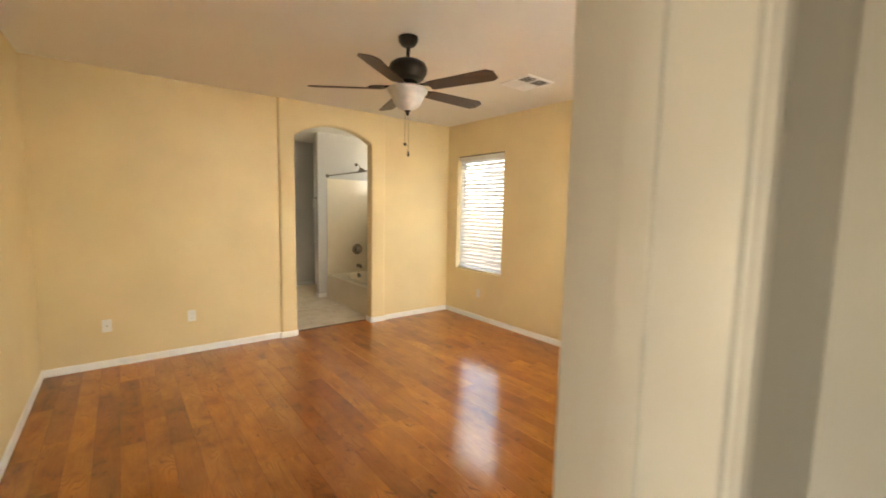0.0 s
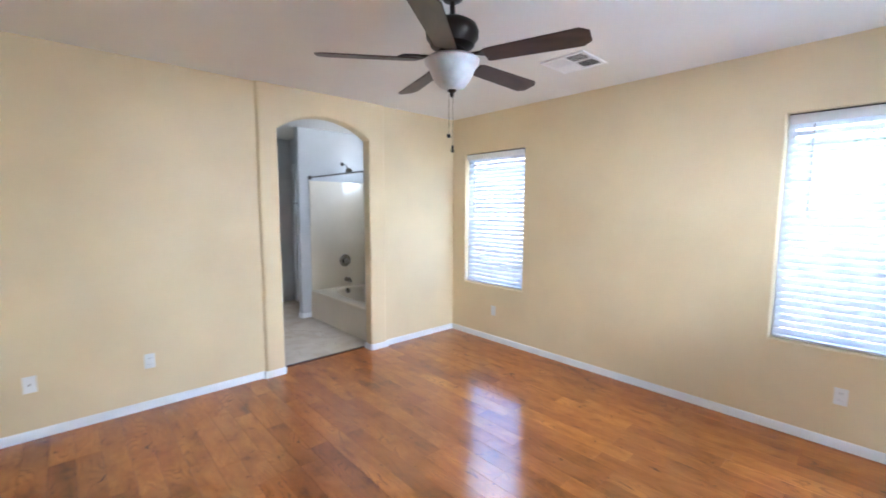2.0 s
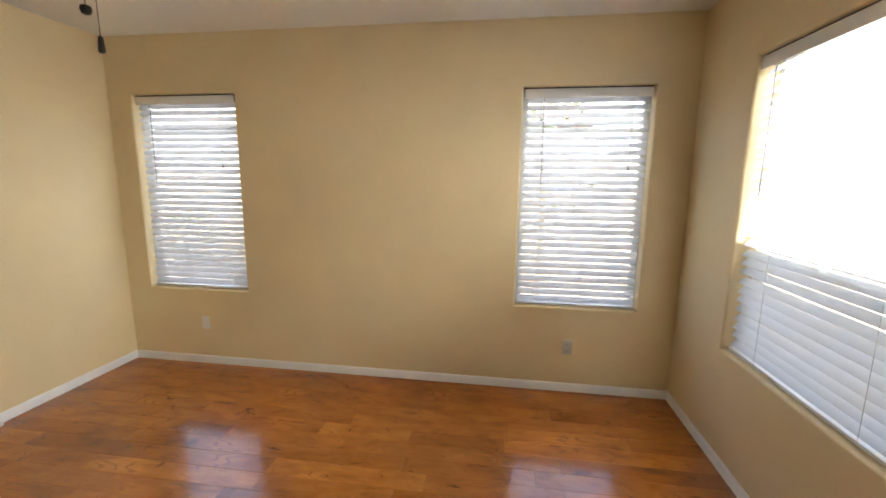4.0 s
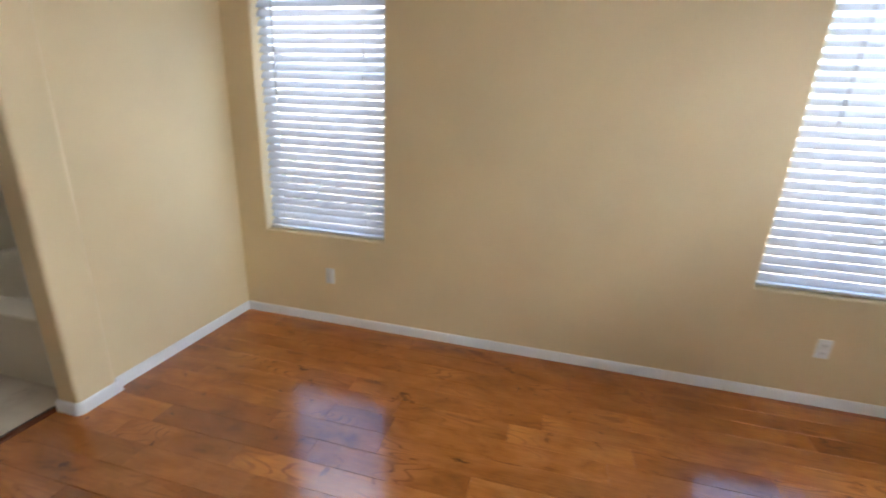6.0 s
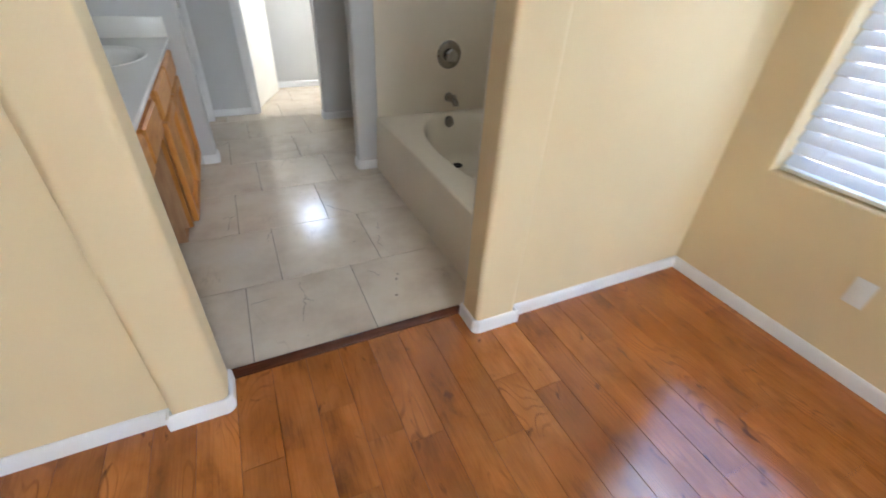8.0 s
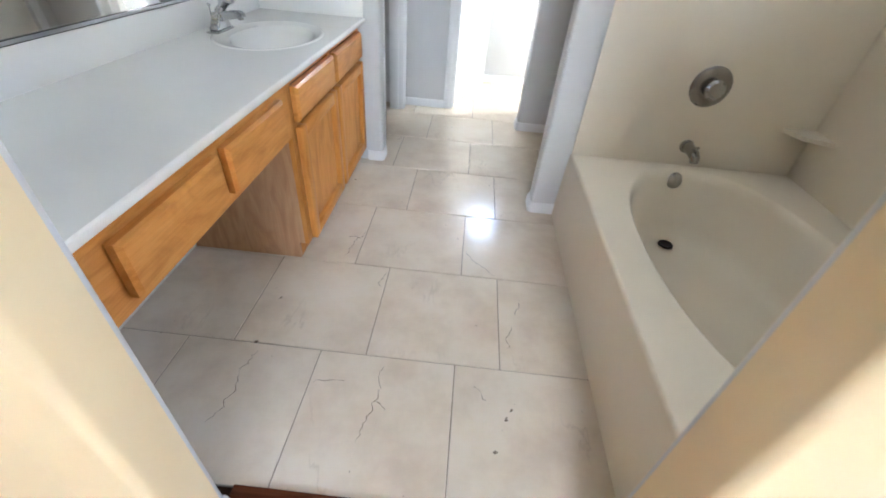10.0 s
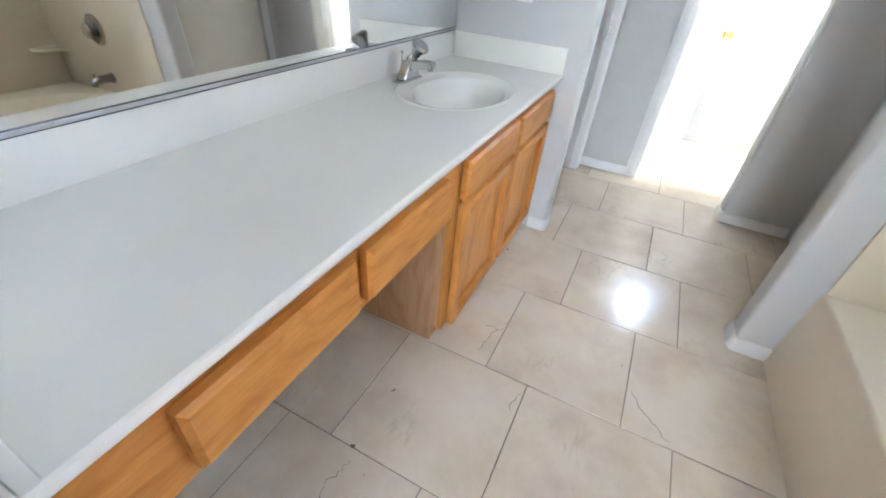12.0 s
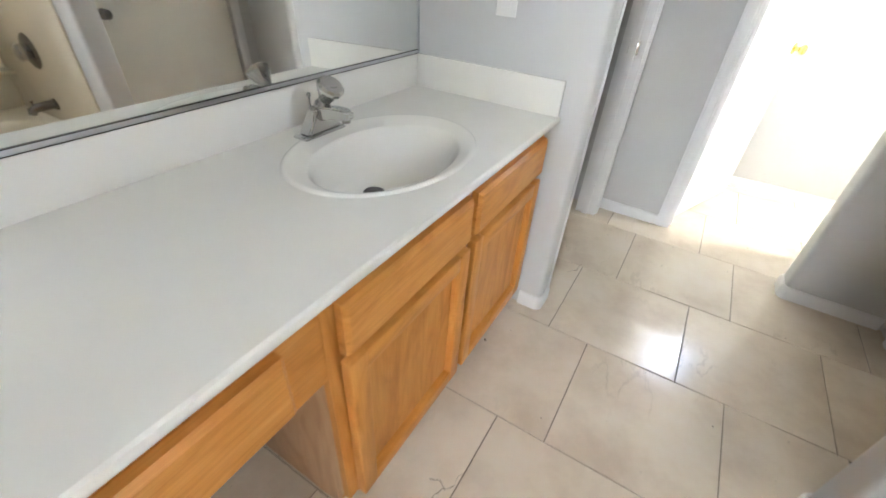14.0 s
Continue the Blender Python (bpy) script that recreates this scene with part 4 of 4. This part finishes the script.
def vanity():
    xf = 1.888
    c = thing("vanity_cabinet", pose(1.615, 7.04, 0), "honey oak vanity base cabinet with two doors and drawers", "cabinet")
    y0, y1 = 6.502, YV - 0.003
    part("side_panel", side_panel(y0, y0 + 0.016, xf), OAK_PALE, c, "pale oak side panel")
    part("side_panel", side_panel(y1 - 0.016, y1, xf), OAK_PALE, c)
    part("floor_panel", boxed(XV + 0.002, y0 + 0.016, 0.09, xf - 0.02, y1 - 0.016, 0.105), OAK_PALE, c)
    part("toe_kick", boxed(1.824, y0 + 0.016, 0.002, 1.838, y1 - 0.016, 0.09), OAK_Y, c)
    ym = 7.030
    for nm, s, mt in (("face_stile", (y0, y0 + 0.045, 0.09, 0.839), OAK_Z), ("face_stile", (ym - 0.022, ym + 0.022, 0.13, 0.805), OAK_Z), ("face_stile", (y1 - 0.045, y1, 0.09, 0.839), OAK_Z), ("face_rail", (y0 + 0.045, y1 - 0.045, 0.805, 0.839), OAK_Y), ("face_rail", (y0 + 0.045, y1 - 0.045, 0.09, 0.13), OAK_Y), ("face_rail", (y0 + 0.045, ym - 0.022, 0.632, 0.682), OAK_Y), ("face_rail", (ym + 0.022, y1 - 0.045, 0.632, 0.682), OAK_Y)):
        part(nm, boxed(xf - 0.019, s[0], s[2], xf, s[1], s[3]), mt, c)
    front("drawer_front", 6.533, 7.014, 0.667, 0.802, xf, c, OAK_Y, False)
    front("drawer_front", 7.046, 7.548, 0.667, 0.802, xf, c, OAK_Y, False)
    front("cabinet_door", 6.530, 7.016, 0.108, 0.646, xf, c, OAK_Z, True)
    front("cabinet_door", 7.046, 7.548, 0.108, 0.646, xf, c, OAK_Z, True)
    a = thing("vanity_apron", pose(1.88, 5.94, 0.6), "honey oak apron with two drawer fronts over knee space", "cabinet")
    part("apron_board", boxed(xf - 0.019, YB + 0.002, 0.615, xf, y0 - 0.001, 0.839), OAK_Y, a)
    part("back_cleat", boxed(XV + 0.002, YB + 0.002, 0.76, XV + 0.02, y0 - 0.001, 0.839), OAK_Y, a)
    part("scribe_strip", boxed(xf - 0.03, YB + 0.0015, 0.608, xf + 0.004, YB + 0.012, 0.839), OAK_Z, a)
    front("drawer_front", 5.580, 5.972, 0.652, 0.792, xf, a, OAK_Y, False)
    front("drawer_front", 6.008, 6.406, 0.655, 0.796, xf, a, OAK_Y, False)


def side_panel(a, b, xf):
    return prism_xz([(XV + 0.002, 0.002), (1.839, 0.002), (1.839, 0.09), (xf - 0.019, 0.09), (xf - 0.019, 0.839), (XV + 0.002, 0.839)], a, b)


def prism_xz(outline, a, b):
    return prism(outline, "y", a, b)


def countertop():
    c = thing("bathroom_counter", pose(1.6, 6.5, ZC), "white cultured marble vanity top with integral oval basin", "countertop")
    bm = bmesh.new()
    cx, cy = 1.640, 7.008
    xr = XC - 0.008
    bx, by = 1.668, 6.990
    rings = [(cx, cy, 0.226, 0.302, ZC), (cx, cy, 0.223, 0.299, ZC + 0.0028), (cx, cy, 0.218, 0.294, ZC + 0.0042), (cx, cy, 0.211, 0.287, ZC + 0.0036), (cx, cy, 0.206, 0.281, ZC + 0.0005), (bx - 0.004, by, 0.170, 0.247, ZC - 0.002), (bx - 0.005, by, 0.163, 0.238, ZC - 0.008), (bx - 0.010, by, 0.156, 0.226, ZC - 0.032), (bx - 0.022, by, 0.138, 0.198, ZC - 0.082), (bx - 0.040, by - 0.004, 0.100, 0.142, ZC - 0.118), (bx - 0.055, by - 0.006, 0.05, 0.065, ZC - 0.135), (bx - 0.058, by - 0.006, 0.024, 0.024, ZC - 0.138)]
    oval_deck(bm, (XV, 6.62, xr, 7.40), ZC, rings, 72)
    for ya, yb in ((YB, 6.62), (7.40, YV)):
        bm.faces.new([bm.verts.new(p) for p in ((XV, ya, ZC), (xr, ya, ZC), (xr, yb, ZC), (XV, yb, ZC))])
    prof = [(xr, ZC), (XC - 0.002, ZC - 0.003), (XC, ZC - 0.008), (XC, ZC - 0.018), (XC - 0.003, ZC - 0.0225), (XC - 0.012, ZC - 0.0235), (XC - 0.016, ZC - 0.022), (XC - 0.035, ZC - 0.022)]
    vs = [[bm.verts.new((x, y, z)) for x, z in prof] for y in (YB, YV)]
    for k in range(len(prof) - 1):
        bm.faces.new((vs[0][k], vs[1][k], vs[1][k + 1], vs[0][k + 1]))
    under = [bm.verts.new(p) for p in ((XV, YB, ZC - 0.022), (XC - 0.035, YB, ZC - 0.022), (XC - 0.035, 6.513, ZC - 0.022), (XV, 6.513, ZC - 0.022))]
    bm.faces.new(under)
    bmesh.ops.remove_doubles(bm, verts=bm.verts, dist=0.0004)
    bmesh.ops.recalc_face_normals(bm, faces=bm.faces)
    part("top_slab", bm, MARBLE, c)
    part("backsplash", boxed(XV, YB, ZC - 0.002, XV + 0.02, YV, 0.981, bevel=0.004), MARBLE, c)
    part("end_splash", boxed(XV + 0.02, YV - 0.018, ZC - 0.002, XC - 0.007, YV, 0.982, bevel=0.004), MARBLE, c)
    part("end_splash", boxed(XV + 0.02, YB, ZC - 0.002, XC - 0.006, YB + 0.020, 0.982, bevel=0.004), MARBLE, c)
    part("drain", lathe([(0, 0.005), (0.014, 0.005), (0.022, 0.003), (0.030, 0.004), (0.033, 0.0), (0, -0.002)], 24, Matrix.Translation((bx - 0.058, by - 0.006, ZC - 0.136))), BRONZE, c, "dark metal sink drain")


def faucet(x, y):
    f = thing("faucet", pose(x, y, ZC), "chrome single-handle faucet with round clear knob", "faucet")
    z = ZC
    base = bmesh.new()
    box(base, x - 0.026, y - 0.078, z, x + 0.026, y + 0.078, z + 0.012, bevel=0.008, seg=3)
    part("base_plate", base, CHROME, f)
    body = bmesh.new()
    secs = [(-0.022, 0.024, 0.066, 0.010), (-0.017, 0.024, 0.044, 0.042), (-0.012, 0.024, 0.028, 0.078)]
    loops = []
    for a, b2, w, h in secs:
        loops.append([body.verts.new((x + p, y + q, z + h)) for p, q in ((a, -w), (b2, -w), (b2, w), (a, w))])
    for a, b2 in zip(loops, loops[1:]):
        for k in range(4):
            body.faces.new((a[k], a[(k + 1) % 4], b2[(k + 1) % 4], b2[k]))
    body.faces.new(loops[-1])
    body.faces.new(loops[0][::-1])
    bmesh.ops.recalc_face_normals(body, faces=body.faces)
    bmesh.ops.bevel(body, geom=list(body.edges), offset=0.006, segments=3, affect="EDGES")
    part("body", body, CHROME, f)
    sp = bmesh.new()
    loops = []
    for px, w, z0, z1 in ((-0.018, 0.025, 0.028, 0.076), (0.03, 0.022, 0.046, 0.082), (0.075, 0.020, 0.056, 0.088), (0.104, 0.019, 0.060, 0.088), (0.120, 0.016, 0.064, 0.083)):
        loops.append([sp.verts.new((x + px, y + q, z + h)) for q, h in ((-w, z0), (w, z0), (w * 0.8, z1), (-w * 0.8, z1))])
    for a, b2 in zip(loops, loops[1:]):
        for k in range(4):
            sp.faces.new((a[k], a[(k + 1) % 4], b2[(k + 1) % 4], b2[k]))
    sp.faces.new(loops[-1])
    sp.faces.new(loops[0][::-1])
    bmesh.ops.recalc_face_normals(sp, faces=sp.faces)
    bmesh.ops.bevel(sp, geom=list(sp.edges), offset=0.004, segments=3, affect="EDGES")
    part("spout", sp, CHROME, f)
    part("aerator", lathe([(0, 0.053), (0.011, 0.053), (0.012, 0.066), (0, 0.066)], 18, Matrix.Translation((x + 0.102, y, z))), NICKEL, f)
    lean = Matrix.Translation((x + 0.012, y + 0.004, z + 0.076)) @ Matrix.Rotation(radians(34), 4, "Y")
    part("stem", lathe([(0, 0.0), (0.023, 0.0), (0.021, 0.012), (0.017, 0.020), (0.017, 0.028), (0, 0.030)], 20, lean), CHROME, f)
    part("knob", lathe([(0, 0.024), (0.016, 0.024), (0.025, 0.046), (0.036, 0.066), (0.037, 0.074), (0.031, 0.081), (0.016, 0.082), (0, 0.079)], 12, lean), CHROME, f, "faceted round faucet knob", smooth=10)
    part("lift_rod", tube([(x - 0.03, y, z + 0.01), (x - 0.03, y, z + 0.098)], 0.0028, 8), CHROME, f)
    part("rod_tip", lathe([(0, 0), (0.006, 0.001), (0.007, 0.006), (0.005, 0.010), (0, 0.011)], 14, Matrix.Translation((x - 0.03, y, z + 0.096))), CHROME, f)


vanity()
countertop()
faucet(1.430, 6.976)


def wall_mirror():
    """The mirror stands on the backsplash and leans back, its top against the wall."""
    y0, y1, h = YB + 0.02, YV - 0.012, 1.06
    m = thing("wall_mirror", pose(XV + 0.0195, 0, 0.9865, 0, -1.05, 0), "large frameless vanity mirror with grey metal channel", "mirror")
    part("glass", boxed(-0.006, y0, 0.004, -0.001, y1, h), MIRROR, m, smooth=0, local=True)
    part("bottom_channel", boxed(-0.0075, y0, -0.003, 0.003, y1, 0.0075, bevel=0.001), STEEL, m, "grey metal channel", local=True)
    for z in (-0.0046, 0.0075):
        part("channel_lip", boxed(-0.007, y0, z, 0.0033, y1, z + 0.0015), BRONZE, m, "dark thin channel lip", local=True)
    part("side_channel", boxed(-0.0075, y1, -0.003, 0.003, y1 + 0.009, h, bevel=0.001), STEEL, m, local=True)


wall_mirror()

# ---- outside ----
struct("ground", boxed(-400, -400, -0.5, 400, 400, -0.15), GRAVEL, "pale gravel yard")


def garden_wall(name, x0, y0, x1, y1, h):
    struct(name, boxed(x0, y0, -0.15, x1, y1, h, bevel=0.01), BLOCK, "grey-brown block garden wall")


garden_wall("garden_wall_1", 8.5, -14, 8.7, 18, 1.7)
garden_wall("garden_wall_2", -14, -9.2, 8.5, -9.0, 1.7)


def neighbour_house():
    h = thing("house", pose(16, 4, 0), "neighbouring stucco house with pitched tile roof", "house")
    part("wall", boxed(11.5, 0.5, -0.15, 20, 12, 2.9), STUCCO, h)
    part("roof", prism([(11.0, 2.9), (20.5, 2.9), (15.75, 5.0)], "y", 0.0, 12.5), ROOFT, h)
    w = part("window", boxed(11.47, 3.2, 0.9, 11.52, 4.6, 2.1), GLASS, h)
    part("window_frame", boxed(11.46, 3.15, 0.85, 11.49, 4.65, 0.9), TRIM, w)


neighbour_house()


def tree(name, x, y, height, clumps, label, seed):
    """A tapered trunk with limbs and a crown of many small leaves gathered in uneven clumps."""
    rnd = random.Random(seed)
    th = thing(name, pose(x, y, -0.15), label, name)
    limbs = bmesh.new()
    parts = [tube([(x, y, -0.15), (x + 0.03, y - 0.02, height * 0.3), (x - 0.02, y + 0.03, height * 0.62)], [0.055, 0.042, 0.026], 8)]
    leaves = []
    for cx, cy, cz, rad in clumps:
        parts.append(tube([(x, y, height * 0.3), ((x + cx) / 2, (y + cy) / 2, (height * 0.4 + cz) / 2), (cx, cy, cz)], [0.026, 0.017, 0.007], 6))
        for k in range(int(420 * rad)):
            v = Vector((rnd.gauss(0, 1), rnd.gauss(0, 1), rnd.gauss(0, 1))).normalized() * rad * rnd.uniform(0.35, 1.08)
            leaves.append((Vector((cx, cy, cz)) + v, rnd.uniform(0.05, 0.10), Euler((rnd.uniform(0, 6.3), rnd.uniform(0, 6.3), rnd.uniform(0, 6.3)))))
    for b in parts:
        tmp = bpy.data.meshes.new("limb")
        b.to_mesh(tmp)
        b.free()
        limbs.from_mesh(tmp)
        bpy.data.meshes.remove(tmp)
    part("trunk", limbs, BARK, th)
    crown = bmesh.new()
    for p, size, turn in leaves:
        q = turn.to_matrix()
        crown.faces.new([crown.verts.new(p + q @ Vector(v) * size) for v in ((0, -0.5, 0), (0.28, 0, 0.06), (0, 0.6, 0), (-0.28, 0, 0.06))])
    part("crown", crown, LEAF, th)


tree("shrub", 6.5, 6.6, 1.4, [(6.5, 6.6, 0.80, 0.5), (6.3, 6.0, 0.55, 0.45), (6.6, 7.2, 1.0, 0.55), (6.2, 5.4, 0.35, 0.4), (6.4, 7.9, 1.2, 0.55)], "dense green shrub in the gravel yard", 3)
tree("tree", 7.6, 1.5, 3.2, [(7.6, 1.5, 2.55, 0.5), (7.4, 1.1, 1.3, 0.4), (7.7, 2.0, 2.15, 0.42), (7.5, 1.2, 2.9, 0.35)], "slender green yard tree with sparse crown", 5)

# ---- floor planks ----
def plank_mesh(length, width=0.1265, h=0.012, e=0.0006):
    w, l = width - 0.0012, length - 0.0012
    bm = bmesh.new()
    box(bm, -w / 2, -l / 2, -h, w / 2, l / 2, 0)
    top = [ed for ed in bm.edges if all(v.co.z > -1e-6 for v in ed.verts) and abs(ed.verts[0].co.x - ed.verts[1].co.x) < 1e-6]
    bmesh.ops.bevel(bm, geom=top, offset=e, segments=1, affect="EDGES")
    return mesh_of("plank", bm, PLANK, 20)


PITCH, SEAM = 0.1306, 2.157
# ends that butt near the arch, by strip counted from the seam
BUTTS = {-1: 5.05, 1: 5.16, 3: 4.93, 5: 4.82, 6: 5.04, 7: 4.94, 8: 4.38, 9: 4.14, 10: 5.04, 11: 4.13}
LENGTHS = [0.32, 0.45, 0.6, 0.75, 0.9, 1.05, 1.2]
plank_cache = {}
rng = random.Random(11)
for c in range(math.floor((XW - SEAM) / PITCH), math.ceil((XE - SEAM) / PITCH)):
    xa, xb = max(XW, SEAM + c * PITCH), min(XE, SEAM + (c + 1) * PITCH)
    wide, x = round(xb - xa, 4), (xa + xb) / 2
    if wide < 0.006:
        continue
    end = YB - 0.003 if AX0 - 0.065 < x < AX1 + 0.065 else YN
    cuts, y = [0.64], 0.64 + rng.choice(LENGTHS)
    stop = BUTTS.get(c, end)
    while y < stop - 0.3:
        cuts.append(round(y, 3))
        y += rng.choice(LENGTHS[2:])
    if c in BUTTS:
        cuts.append(stop)
    cuts.append(end)
    for ya, yb in zip(cuts, cuts[1:]):
        key = (round(yb - ya, 3), wide)
        if key not in plank_cache:
            plank_cache[key] = plank_mesh(*key)
        p = part("plank", plank_cache[key], PLANK, floor)
        p.location = (x, (ya + yb) / 2, 0.0)

# ---- bath tiles ----
TS = 0.5145


def tile_mesh(w, l):
    bm = bmesh.new()
    g = 0.0016
    box(bm, g - w / 2, g - l / 2, -0.004, w / 2 - g, l / 2 - g, 0.0)
    top = [ed for ed in bm.edges if all(v.co.z > -1e-6 for v in ed.verts)]
    bmesh.ops.bevel(bm, geom=top, offset=0.0012, segments=1, affect="EDGES")
    return mesh_of("tile", bm, TILE, 20)


tile_cache = {}
ROWS_Y = [YB + 0.042] + [5.983 + 0.5145 * k for k in range(8)] + [9.70]
for r, (ya, yb) in enumerate(zip(ROWS_Y, ROWS_Y[1:])):
    start = (2.098 if r % 2 == 0 else 2.270) - 3 * TS
    for k in range(9):
        xa, xb = max(0.80, start + k * TS), min(XE if ya > YT else XT + 0.02, start + (k + 1) * TS)
        if xb - xa < 0.02:
            continue
        key = (round(xb - xa, 3), round(yb - ya, 3))
        if key not in tile_cache:
            tile_cache[key] = tile_mesh(*key)
        t = part("tile", tile_cache[key], TILE, bath_floor)
        t.location = ((xa + xb) / 2, (ya + yb) / 2, 0.0)


def vein(x, y, heading, length, seed, width=0.0028):
    """A filled natural crack in the stone: a thin crooked strip, let flush into the tiles."""
    rnd = random.Random(seed)
    a, p, left, right = radians(heading), Vector((x, y, 0.0005)), [], []
    n = max(6, int(length / 0.014))
    bm = bmesh.new()
    for k in range(n + 1):
        turn = a + rnd.uniform(-0.75, 0.75)
        side = Vector((-math.sin(a), math.cos(a), 0)) * width * (0.12 + rnd.random() * 0.6) * math.sin(math.pi * (k + 0.4) / (n + 0.8)) ** 0.5
        left.append((bm.verts.new(p + side), bm.verts.new(p + side - Vector((0, 0, 0.001)))))
        right.append((bm.verts.new(p - side), bm.verts.new(p - side - Vector((0, 0, 0.001)))))
        p = p + Vector((math.cos(turn), math.sin(turn), 0)) * length / n
    for k in range(n):
        bm.faces.new((left[k][0], right[k][0], right[k + 1][0], left[k + 1][0]))
        bm.faces.new((left[k][1], left[k][0], left[k + 1][0], left[k + 1][1]))
        bm.faces.new((right[k][0], right[k][1], right[k + 1][1], right[k + 1][0]))
    bmesh.ops.recalc_face_normals(bm, faces=bm.faces)
    part("stone_vein", bm, VEIN, bath_floor, "dark crooked natural crack")


for k, (x, y, heading, length) in enumerate((
    (1.867, 5.946, -98, 0.34), (2.349, 5.942, -93, 0.33), (2.097, 6.784, -108, 0.26), (2.630, 6.689, -46, 0.24),
    (2.687, 5.899, -43, 0.08), (2.224, 5.864, -145, 0.12), (2.834, 6.210, -102, 0.14), (2.882, 6.368, -87, 0.10),
    (2.089, 8.057, -120, 0.13), (2.264, 6.458, -83, 0.11), (2.340, 5.800, -30, 0.06), (2.075, 6.700, 175, 0.07),
)):
    vein(x, y, heading, length, 40 + k)
for k, (x, y) in enumerate(((2.815, 5.812), (2.800, 5.775), (2.770, 5.665), (1.849, 6.233), (1.898, 7.303), (1.835, 5.985))):
    vein(x, y, 30 + 70 * k, 0.018, 70 + k, 0.011)
